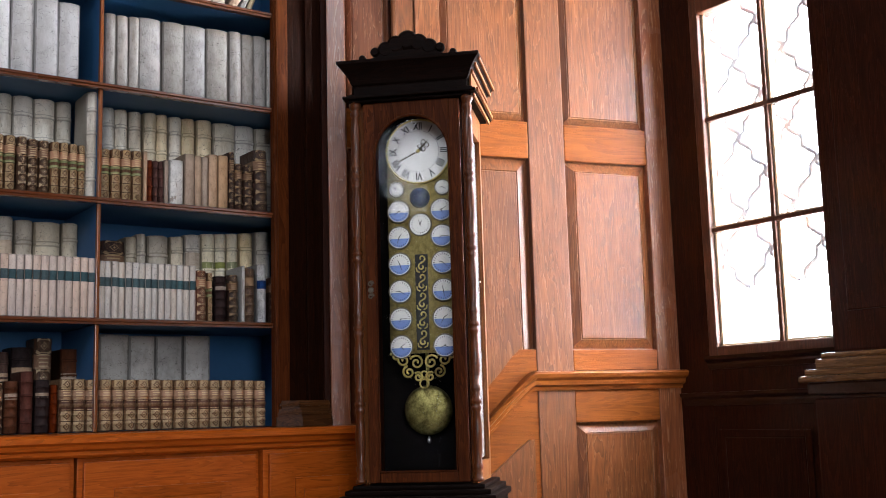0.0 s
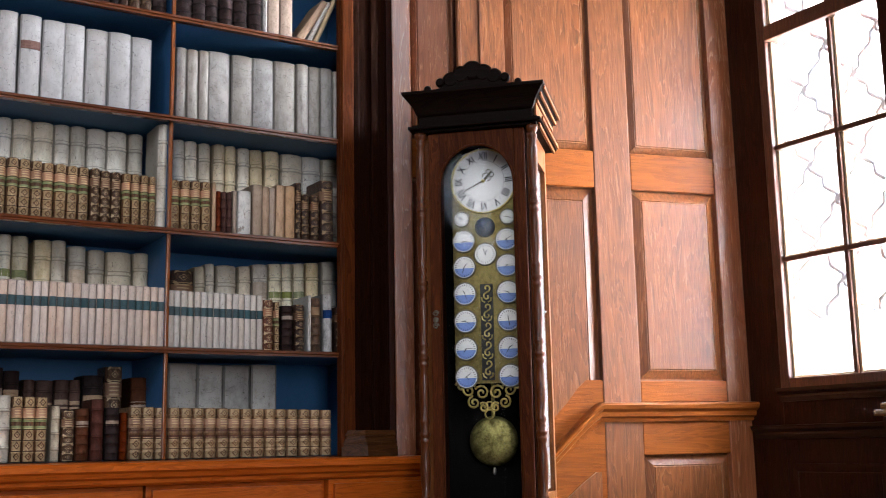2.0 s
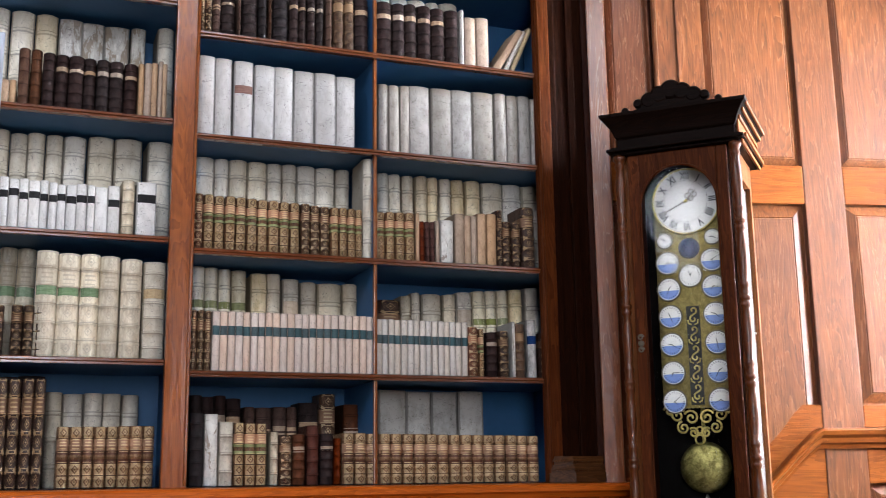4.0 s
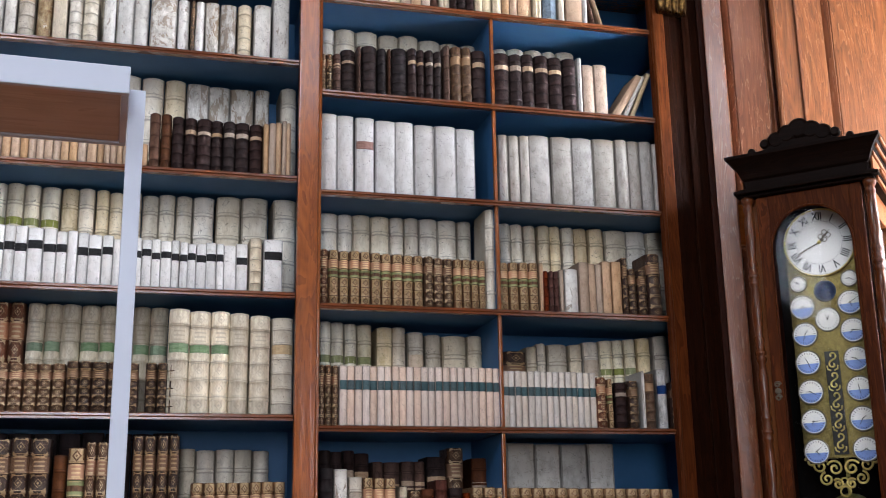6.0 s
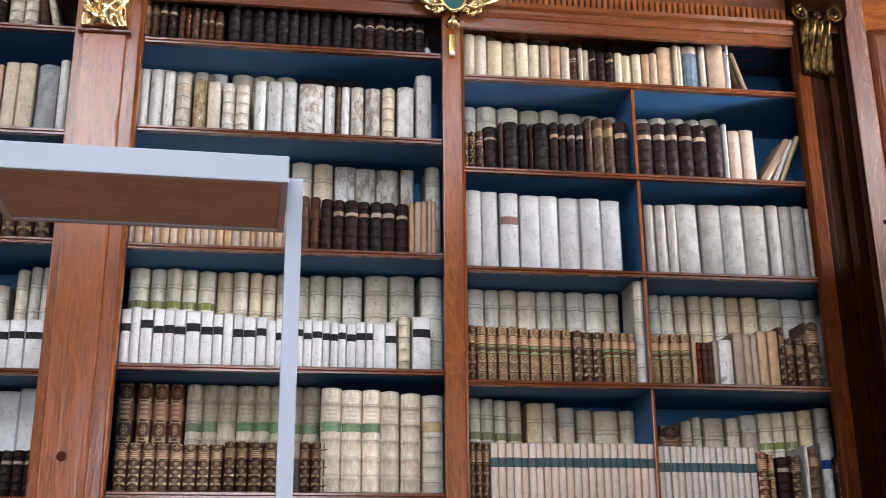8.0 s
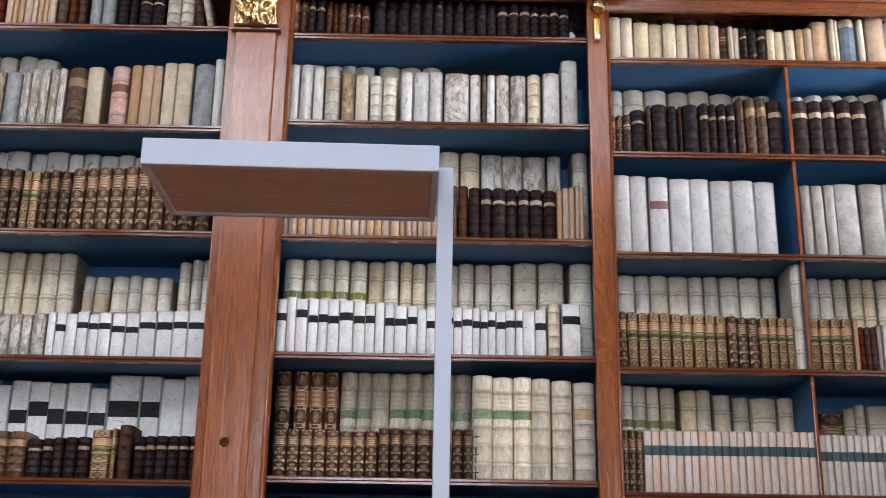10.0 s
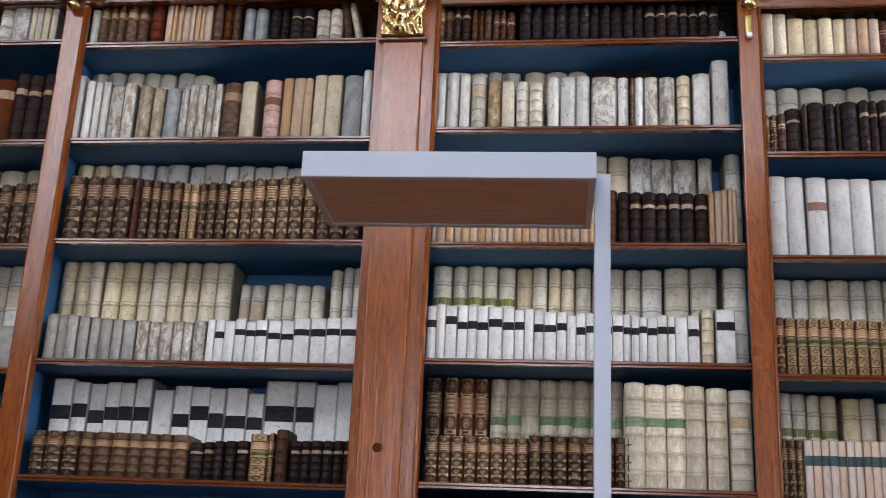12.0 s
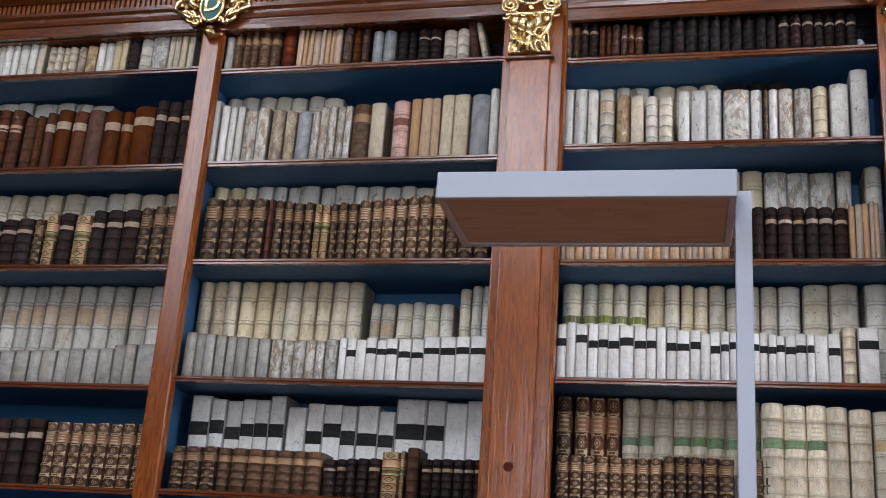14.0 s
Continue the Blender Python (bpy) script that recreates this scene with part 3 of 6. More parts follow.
window = thing("window_1", "tall wooden casement window with small panes, glaring daylight", "window", kind="structure")
frame_red = wood("window_frame_wood", (0.045, 0.016, 0.009), (0.085, 0.03, 0.015), (0.14, 0.052, 0.024), "z", rough=0.35)
FX0, FX1 = EAST - 0.012, EAST + 0.05
GY0, GY1 = 1.58, 2.265
for y0, y1, z0, z1 in ((2.285, 2.335, 1.27, WZ1 + 0.04), (1.50, 1.58, 1.27, WZ1), (1.58, 2.285, 1.27, 1.33), (0.88, 2.285, WZ1 - 0.05, WZ1 + 0.02), (0.88, 1.5, 1.27, 1.33), (0.88, 0.95, 1.3, WZ1)):
    part("window_frame", block(FX0, FX1 + 0.03, y0, y1, z0, z1, 0.006), frame_red, window)
part("transom", block(FX0 - 0.01, FX1 + 0.02, 0.9, 2.285, 2.925, 3.0, 0.008), frame_red, window)
for ym in (1.932, 1.22):
    part("muntin", block(FX0 + 0.014, FX1, ym - 0.011, ym + 0.011, 1.33, WZ1 - 0.05, 0.005), frame_red, window)
for z in (1.872, 2.402, 3.3):
    for y0, y1 in ((1.58, 2.285), (0.95, 1.5)):
        part("muntin", block(FX0 + 0.012, FX1 - 0.002, y0, y1, z - 0.011, z + 0.011, 0.005), frame_red, window)
bead = painted("pale_bead", (0.5, 0.34, 0.2), 0.5, 0.2, 30)
for z0, z1 in ((1.33, 1.861), (1.883, 2.391), (2.413, 2.925), (3.0, 3.289), (3.311, WZ1 - 0.05)):
    for y0, y1 in ((1.943, 2.285), (1.58, 1.921), (1.231, 1.5), (0.95, 1.209)):
        pane = part("pane", block(FX1 - 0.034, FX1 - 0.031, y0, y1, z0, z1, 0), glass, window, "clear glass pane")
        pane.visible_shadow = False
        part("glazing_bead", block(FX1 - 0.03, FX1 - 0.012, y1 - 0.012, y1, z0, z1, 0.002), bead, pane)
        part("glazing_bead", block(FX1 - 0.03, FX1 - 0.012, y0, y1 - 0.012, z0, z0 + 0.01, 0.002), bead, pane)
grille = thing("window_grille", "wavy wrought-iron window grille outside the panes, paled for the glare", "grille")
NET_Y, NET_Z, STEP_Y, STEP_Z = 2.165, 2.667, 0.1385, 0.182


def net_bar(k):
    """A bar that zigzags between two columns of knots, with a ripple on every leg."""
    pts = []
    for i in range(-5, 6):
        ya, yb = (NET_Y - STEP_Y * (k + (i + q + k) % 2) for q in (0, 1))
        for u in np.linspace(0, 1, 9)[:-1]:
            pts.append((EAST + 0.1, ya + (yb - ya) * u + 0.016 * math.sin(4 * math.pi * u), NET_Z - STEP_Z * (i + u)))
    return pts


for k in range(-1, 7):
    wire("bar", net_bar(k), 0.012, iron, grille)
for k in range(0, 7):
    for i in range(-5, 6):
        if (i + k) % 2 == 0:
            y, z = NET_Y - STEP_Y * k, NET_Z - STEP_Z * i
            wire("boss", [(EAST + 0.1, y - 0.014, z), (EAST + 0.1, y, z + 0.018), (EAST + 0.1, y + 0.014, z), (EAST + 0.1, y, z - 0.018)], 0.009, iron, grille, True)
back = setting("backdrop", block(EAST + 2.4, EAST + 2.42, -3, 6, -1, 7, 0), outside, "glaring bright daylight outdoors", "backdrop")

# pier in front of the window's far side
pier = thing("window_pier", "dark wooden pilaster with a gilt moulded base beside the window", "pilaster", kind="structure")
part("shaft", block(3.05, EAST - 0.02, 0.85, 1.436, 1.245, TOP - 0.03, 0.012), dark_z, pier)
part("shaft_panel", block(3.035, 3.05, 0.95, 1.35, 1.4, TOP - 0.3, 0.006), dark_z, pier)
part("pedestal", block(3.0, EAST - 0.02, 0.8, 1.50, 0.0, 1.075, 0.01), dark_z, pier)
gilt_dim = wood("bronzed_moulding", (0.05, 0.02, 0.006), (0.12, 0.055, 0.016), (0.24, 0.125, 0.042), "y", rough=0.22, coat=0.8)
for z0, z1, o in ((1.075, 1.09, 0.05), (1.09, 1.135, 0.075), (1.135, 1.16, 0.098), (1.16, 1.185, 0.08), (1.185, 1.225, 0.05), (1.225, 1.247, 0.034)):
    part("base_moulding", block(3.05 - o, EAST - 0.02, 0.8, 1.436 + o, z0, z1, 0.008), gilt_dim if z0 > 1.1 else dark_x, pier, "bronzed base moulding" if z0 > 1.1 else "")

# ---- panelled wall, set at a slant between bookcase and window ----
PANEL = pose(1.693, 2.95, 0, 0, 0, -14)
wall_panelled = setting("wall_panelled", block(0.0, 1.8, 0.04, 0.12, 0, TOP, 0), dark_z, "varnished oak panelled wall with fielded panels", "wall", PANEL)
RAIL0, RAIL1, HIGH = 2.224, 2.40, TOP - 0.05
for s0, s1, z0, z1 in ((0.016, 0.098, 0.98, HIGH), (0.434, 0.556, 0.9, HIGH), (0.985, 1.172, 0.0, HIGH), (1.62, 1.79, 0.0, HIGH)):
    st = part("stile", block(s0, s1, 0.0, 0.04, z0, z1, 0.005), oak_gloss if s0 > 1.5 or s0 < 0.1 else oak_z, wall_panelled)
    if s0 < 0.1:  # the end stile is canted towards the room
        st.matrix_local = pose(0.057, 0, 0) @ pose(0, -0.004, 0, 0, 0, -17) @ pose(-0.057, 0, 0)
for s0, s1 in ((0.098, 0.318), (0.556, 0.985), (1.172, 1.62)):
    part("rail", block(s0 + 0.001, s1 - 0.001, 0.002, 0.04, RAIL0, RAIL1, 0.005), oak_x, wall_panelled)
    part("panel", fielded(s0 + 0.002, s1 - 0.002, RAIL1 + 0.002, 3.508 if s0 < 0.2 else HIGH, 0.03, 0.032), oak_brown if s0 < 0.2 else oak_z, wall_panelled)
part("rail", block(0.099, 0.317, 0.002, 0.04, 3.51, 3.68, 0.005), oak_x, wall_panelled)
part("panel", fielded(0.1, 0.316, 3.682, HIGH, 0.03, 0.032), oak_brown, wall_panelled)
part("panel", fielded(0.1, 0.316, 1.02, RAIL0 - 0.002, 0.03, 0.03), oak_brown, wall_panelled)
part("panel", fielded(0.558, 0.983, 1.08, RAIL0 - 0.002, 0.03, 0.06), oak_z, wall_panelled)
part("panel", fielded(1.174, 1.618, 1.334, RAIL0 - 0.002, 0.03, 0.045), oak_z, wall_panelled)
part("rail", block(1.173, 1.619, 0.002, 0.04, 1.236, 1.332, 0.004), oak_x, wall_panelled)
# slender bead and strip beside the narrow panel
part("bead", lathe([(0.010, 0.98), (0.012, 1.0), (0.012, HIGH)], 12, (0.331, 0.0, 0)), oak_z, wall_panelled, "rounded bead that catches the light")
part("strip", block(0.344, 0.432, 0.008, 0.04, 0.9, HIGH, 0.004), oak_z, wall_panelled)
# dado rail with its ramp that sweeps down behind the clock
dado = [(0.0, 1.148), (0.012, 1.148), (0.016, 1.165), (0.03, 1.172), (0.034, 1.192), (0.05, 1.205), (0.056, 1.222), (0.05, 1.232), (0, 1.235)]
part("dado_rail", moulding(dado, 0.955, 1.77), oak_x, wall_panelled, "moulded oak dado rail")
ramp_bm = bmesh.new()
rings = []
for k in range(17):
    u = k / 16
    s, drop = 0.957 - 0.34 * u, 0.31 * u ** 1.25 + 0.012 * math.sin(u * math.pi)
    rings.append([ramp_bm.verts.new((s, -o, z - drop)) for o, z in dado])
for a, b in zip(rings, rings[1:]):
    for k in range(len(dado)):
        ramp_bm.faces.new((a[k], a[(k + 1) % len(dado)], b[(k + 1) % len(dado)], b[k]))
ramp_bm.faces.new(rings[0]), ramp_bm.faces.new(rings[-1][::-1])
bmesh.ops.recalc_face_normals(ramp_bm, faces=ramp_bm.faces)
part("dado_ramp", ramp_bm, oak_x, wall_panelled, "swept moulded oak ramp")
part("ramp_board", prism([(0.56, 0.0), (0.984, 0.0), (0.984, 1.335), (0.90, 1.335), (0.86, 1.30), (0.80, 1.23), (0.72, 1.15), (0.62, 1.07), (0.56, 1.04)], 0.004, 0.036), oak_x, wall_panelled)
part("panel", prism([(0.6, 0.1), (0.955, 0.1), (0.955, 0.93), (0.93, 0.93), (0.86, 0.88), (0.76, 0.80), (0.6, 0.70)], -0.008, 0.004), oak_z, wall_panelled)
part("rail", block(1.173, 1.619, 0.002, 0.04, 1.0, 1.147, 0.004), oak_x, wall_panelled)
part("panel", fielded(1.174, 1.618, 0.12, 0.998, 0.03, 0.045), oak_z, wall_panelled)
part("skirting", block(0.56, 1.79, -0.02, 0.0, 0.0, 0.11, 0.006), oak_x, wall_panelled)
part("corner_bead", lathe([(0.018, 0.0), (0.02, 0.02), (0.02, HIGH)], 14, (1.785, -0.004, 0)), dark_z, wall_panelled, "dark rounded corner bead")

# dark pilaster between bookcase and panelled wall
dark_pilaster = thing("dark_pilaster", "dark shaded pilaster with a bronzed base beside the bookcase", "pilaster", kind="structure")
part("shaft", block(1.534, 1.72, 3.004, 3.03, 1.02, 3.62, 0.004), pilaster_shaded, dark_pilaster)
part("shaft_edge", block(1.534, 1.565, 2.985, 3.004, 1.12, 3.62, 0.005), pilaster_shaded, dark_pilaster)
part("shaft_edge", block(1.625, 1.662, 2.99, 3.004, 1.12, 3.62, 0.005), pilaster_shaded, dark_pilaster)


def splayed(o0, o1, z0, z1):
    """One course of the splayed base: its left corner is cut at a slant."""
    bm = bmesh.new()
    rings = [[bm.verts.new(p) for p in ((1.700, 3.003, z), (1.500 - o, 3.003, z), (1.500 - o, 2.968, z), (1.56, 2.955 - o, z), (1.700, 2.955 - o, z))] for o, z in ((o0, z0), (o1, z1))]
    for k in range(5):
        bm.faces.new((rings[0][k], rings[0][(k + 1) % 5], rings[1][(k + 1) % 5], rings[1][k]))
    bm.faces.new(rings[0][::-1]), bm.faces.new(rings[1])
    bmesh.ops.recalc_face_normals(bm, faces=bm.faces)
    return bm


for z0, z1, o0, o1 in ((1.022, 1.062, 0.036, 0.034), (1.062, 1.072, 0.026, 0.026), (1.072, 1.094, 0.03, 0.018), (1.094, 1.106, 0.012, 0.01), (1.106, 1.128, 0.02, 0.006)):
    part("base_moulding", splayed(o0, o1, z0, z1), base_bronze, dark_pilaster, "bronzed splayed base moulding")


def acanthus(parent, cx, y, z0, z1, w, mat):
    """A leafy gilt capital: bell, two tiers of curled leaves and corner scrolls."""
    part("bell", block(cx - w * 0.40, cx + w * 0.40, y, y + 0.05, z0, z1, 0.012), mat, parent)
    h = z1 - z0
    for tier, (zb, hh, n, out) in enumerate(((0.0, 0.36, 4, 0.02), (0.2, 0.38, 5, 0.03), (0.45, 0.4, 4, 0.042))):
        for k in range(n):
            x = cx + w * 0.8 * ((k + 0.5) / n - 0.5)
            bm = bmesh.new()
            rows = []
            for i in range(7):
                u = i / 6
                ww = w * 0.8 / n * 0.52 * (0.7 + 0.5 * math.sin(u * 2.8)) * (1 - 0.5 * u ** 4)
                yy = y - 0.008 - out * u ** 2.2
                zz = z0 + h * (zb + hh * (u - 0.28 * max(0, u - 0.75)))
                rows.append([bm.verts.new((x + ww * q, yy + 0.012 * q * q - 0.006 * (q == 0), zz - 0.012 * q * q)) for q in (-1, -0.5, 0, 0.5, 1)])
            for a, b in zip(rows, rows[1:]):
                for q in range(4):
                    bm.faces.new((a[q], a[q + 1], b[q + 1], b[q])).smooth = True
            ex = bmesh.ops.extrude_face_region(bm, geom=list(bm.faces))
            bmesh.ops.translate(bm, verts=[v for v in ex["geom"] if isinstance(v, bmesh.types.BMVert)], vec=(0, 0.008, 0))
            bmesh.ops.recalc_face_normals(bm, faces=bm.faces)
            part("leaf", bm, mat, parent)
    for sx in (-1, 1):
        wire("volute", scroll(cx + sx * w * 0.44, z1 - 0.016, 0.038, 0.005, math.pi / 2, 1.8, y - 0.04, -sx), 0.0095, mat, parent)
    part("rosette", lathe([(0.002, 0), (0.02, 0.004), (0.022, 0.01), (0.012, 0.016)], 12), mat, parent).matrix_local = pose(cx, y - 0.03, z1 - 0.02, 90)


cap_dim = thing("pilaster_capital", "gilded leafy capital in shade on the dark pilaster", "capital")
acanthus(cap_dim, 1.562, 2.945, 3.285, 3.57, 0.17, shaded_gilt)

# ---- bookcases ----
BAYS = {  # left, right, shelf tops from the foot up
    "A": (0.005, 1.463, (1.025, 1.452, 1.918, 2.373, 2.795, 3.213)),
    "B": (-1.300, -0.090, (1.025, 1.49, 1.953, 2.42, 2.91, 3.30)),
    "C": (-2.860, -1.570, (1.025, 1.47, 1.925, 2.428, 2.875, 3.325)),
    "D": (-4.300, -2.965, (1.025, 1.462, 1.885, 2.405, 2.87, 3.345)),
}
CASE_TOP, BACK = 3.56, 3.44
INNER = {"A": (-0.032, 1.63), "B": (-1.385, -0.052), "C": (-2.935, -1.480), "D": (-4.300, -2.965)}  # the cases run on behind the uprights
for bay, (open0, open1, tops) in BAYS.items():
    x0, x1 = INNER[bay]
    case = thing("bookcase", "built-in wooden bookcase bay painted blue inside, full of old books", "bookcase", "library bookcase bays")
    part("back_panel", block(x0 - 0.014, x1 + 0.014, BACK, BACK + 0.03, 1.0, CASE_TOP, 0), blue, case, "blue painted back panel")
    for x in (x0 - 0.014, x1 + 0.002):
        part("side_panel", block(x, x + 0.012, 3.034, BACK - 0.002, 1.0, CASE_TOP, 0), blue, case, "blue painted side panel")
    part("top_panel", block(x0 - 0.001, x1 + 0.001, 3.034, BACK, CASE_TOP - 0.02, CASE_TOP, 0), blue, case, "blue painted top panel")
    for k, z in enumerate(tops):
        shelf = part("shelf", block(x0, x1, 3.0225, BACK - 0.002, z - 0.022, z, 0.001), blue, case, "blue painted shelf board")
        lip = [(-0.020, z), (0.004, z), (0.011, z - 0.004), (0.011, z - 0.012), (0.006, z - 0.016), (0.006, z - 0.024), (-0.020, z - 0.024)]
        part("shelf_edge", [moulding([(o - 3.0, q) for o, q in lip], open0, open1)][0], case_x, shelf, "varnished wooden shelf edge")
    if bay == "A":
        for za, zb in zip(tops[:-1], tops[1:]):
            d = part("divider", block(0.729, 0.741, 3.032, BACK - 0.002, za + 0.001, zb - 0.024, 0.001), blue, case, "blue painted upright divider")
            part("divider_edge", block(0.728, 0.742, 3.012, 3.032, za + 0.001, zb - 0.024, 0.003), case_z, d)
    if bay == "C":
        saw = bmesh.new()
        for k in range(120):
            z = 1.1 + 0.0175 * k
            box(saw, x0 + 0.001, x0 + 0.016, 3.05, 3.08, z, z + 0.009, 0)
        part("shelf_rack", saw, blue, case, "blue toothed shelf rack")

for x0, x1 in ((-0.088, 0.004), (-2.963, -2.862)):
    st = thing("stile", "varnished reddish wooden upright between bookcase bays", "upright", kind="structure")
    part("board", block(x0, x1, 2.972, 3.011, 1.02, 3.50, 0.006), case_z, st)
    part("edge_bead", lathe([(0.006, 1.03), (0.007, 1.05), (0.007, 3.48)], 10, (x1 - 0.008, 2.972, 0)), case_z, st)
end = thing("stile", "varnished reddish wooden upright at the bookcase's end", "upright", kind="structure")
part("board", block(1.463, 1.533, 2.975, 3.011, 1.02, 3.62, 0.006), end_shaded, end)
part("edge_bead", lathe([(0.006, 1.03), (0.007, 1.05), (0.007, 3.48)], 10, (1.474, 2.975, 0)), end_shaded, end)
pil = thing("pilaster", "broad varnished wooden pilaster with a knot and a gilt capital", "pilaster", kind="structure")
part("board", block(-1.568, -1.302, 2.962, 3.011, 1.02, 3.55, 0.006), case_z, pil)
part("raised_face", block(-1.532, -1.366, 2.945, 2.962, 1.02, 3.275, 0.005), case_z, pil)
part("neck_moulding", block(-1.552, -1.348, 2.93, 2.962, 3.276, 3.290, 0.004), case_x, pil)
part("knot", lathe([(0.001, 0), (0.013, 0.0005), (0.016, 0.001), (0.018, 0.0)], 16), walnut_z, pil, "dark knot in the wood").matrix_local = pose(-1.454, 2.945, 1.602, 90)
part("side_bead", lathe([(0.006, 1.03), (0.007, 1.05), (0.007, 3.48)], 10, (-1.312, 2.962, 0)), case_z, pil)
capital = thing("pilaster_capital", "gilded leafy capital with scrolls on the wooden pilaster", "capital")


def console(cx, y, z0, z1, w):
    """A carved console: waisted and bellied, its face worked into mirrored leaves and hollows."""
    bm = bmesh.new()
    nx, nz = 30, 34
    rows = []
    for i in range(nz + 1):
        v = i / nz
        half = w / 2 * (1.0 - 0.1 * math.sin(math.pi * min(1, v * 1.25)) + 0.06 * v)
        belly = 0.018 + 0.022 * math.sin(math.pi * (0.15 + 0.8 * v)) ** 2
        row = []
        for k in range(nx + 1):
            u = 2 * k / nx - 1
            a = abs(u)
            leaf = math.sin(9.5 * a - 4.5 * v + 1.2 * math.sin(6 * v)) * math.sin(10.5 * v + 3.2 * a)
            rib = math.exp(-((a - 0.08 - 0.1 * v) / 0.09) ** 2)
            hollow = math.exp(-(((a - 0.48) / 0.17) ** 2 + ((v - 0.42) / 0.11) ** 2))
            rim = 0.6 * (a > 0.88)
            row.append(bm.verts.new((cx + half * u, y - belly * (1 - 0.35 * u * u) - 0.009 * leaf - 0.008 * rib + 0.024 * hollow - 0.008 * rim, z0 + (z1 - z0) * v)))
        rows.append([bm.verts.new((cx - half, y + 0.03, z0 + (z1 - z0) * v))] + row + [bm.verts.new((cx + half, y + 0.03, z0 + (z1 - z0) * v))])
    for a, b in zip(rows, rows[1:]):
        for k in range(len(a)):
            q = (k + 1) % len(a)
            bm.faces.new((a[k], a[q], b[q], b[k])).smooth = k not in (0, len(a) - 1, len(a) - 2)
    bm.faces.new(rows[0][::-1]), bm.faces.new(rows[-1])
    return bm


part("console", console(-1.449, 2.932, 3.292, 3.462, 0.178), gold, capital)
part("collar", block(-1.553, -1.345, 2.9, 2.958, 3.462, 3.474, 0.004), gold, capital)
for sx in (-1, 1):
    wire("volute", scroll(-1.449 + sx * 0.085, 3.512, 0.04, 0.006, math.pi / 2, 2.3, 2.905, -sx, 40), 0.0085, gold, capital)
    wire("cord", [(-1.449 + sx * 0.118 * u, 2.9 + 0.02 * u, 3.466 - 0.012 * math.sin(9 * u)) for u in np.linspace(0.1, 1, 14)], 0.008, gold, capital)
wire("swag", [(-1.449 + 0.05 * u, 2.905, 3.532 - 0.02 * (1 - u * u)) for u in np.linspace(-1, 1, 12)], 0.009, gold, capital)
part("rosette", lathe([(0.002, 0), (0.014, 0.004), (0.016, 0.01), (0.008, 0.016)], 12), gold, capital).matrix_local = pose(-1.449, 2.915, 3.495, 90)
part("abacus", block(-1.575, -1.323, 2.9, 2.958, 3.56, 3.59, 0.008), gold, capital)
for k in range(9):
    part("egg", lathe([(0.004, 0.0), (0.011, 0.006), (0.012, 0.016), (0.007, 0.024)], 10, (-1.55 + 0.0252 * k, 2.91, 3.538)), gold, capital)

# frieze and cornice over the bays
entab = thing("entablature", "moulded wooden frieze with carved flutes over the bookcases", "cornice", kind="structure")
arch = [(0, 3.46), (0.02, 3.46), (0.02, 3.51), (0.028, 3.514), (0.034, 3.53), (0.034, 3.545), (0.05, 3.555), (0.054, 3.572), (0, 3.575)]
for x0, x1, dz in ((-4.4, -2.95, 0.06), (-2.875, -1.57, 0.045), (-1.30, -0.075, 0.0), (-0.01, 1.462, -0.045)):
    m = part("architrave", moulding([(o - 2.985, z + dz) for o, z in arch], x0, x1), case_x, entab)
    flutes = bmesh.new()
    for k in range(int((x1 - x0) / 0.0262)):
        x = x0 + 0.0262 * k
        box(flutes, x, x + 0.0165, 2.972, 3.0, 3.578 + dz, 3.65 + dz, 0)
    tagged(part("fluting", flutes, case_z, entab, "row of small carved flutes"), kind="stuff")
# its dark colour stands for the shade above the capital
part("return_block", block(1.463, 1.72, 2.93, 2.999, 3.575, 3.80, 0.006), pilaster_shaded, entab, "dark shaded block over the pilaster")
part("frieze_board", block(-4.4, 1.72, 3.0, 3.44, 3.52, 3.80, 0.003), case_x, entab)
corn = [(0, 3.70), (0.03, 3.70), (0.04, 3.705), (0.07, 3.715), (0.08, 3.735), (0.14, 3.78), (0.18, 3.80), (0.18, 3.84), (0.22, 3.88), (0, 3.89)]
part("cornice", moulding([(o - 2.99, z) for o, z in corn], -4.4, 1.72), case_x, entab)
part("upper_wall", block(-4.4, 1.72, 3.05, 3.44, 3.89, TOP - 0.02, 0), plaster, entab)

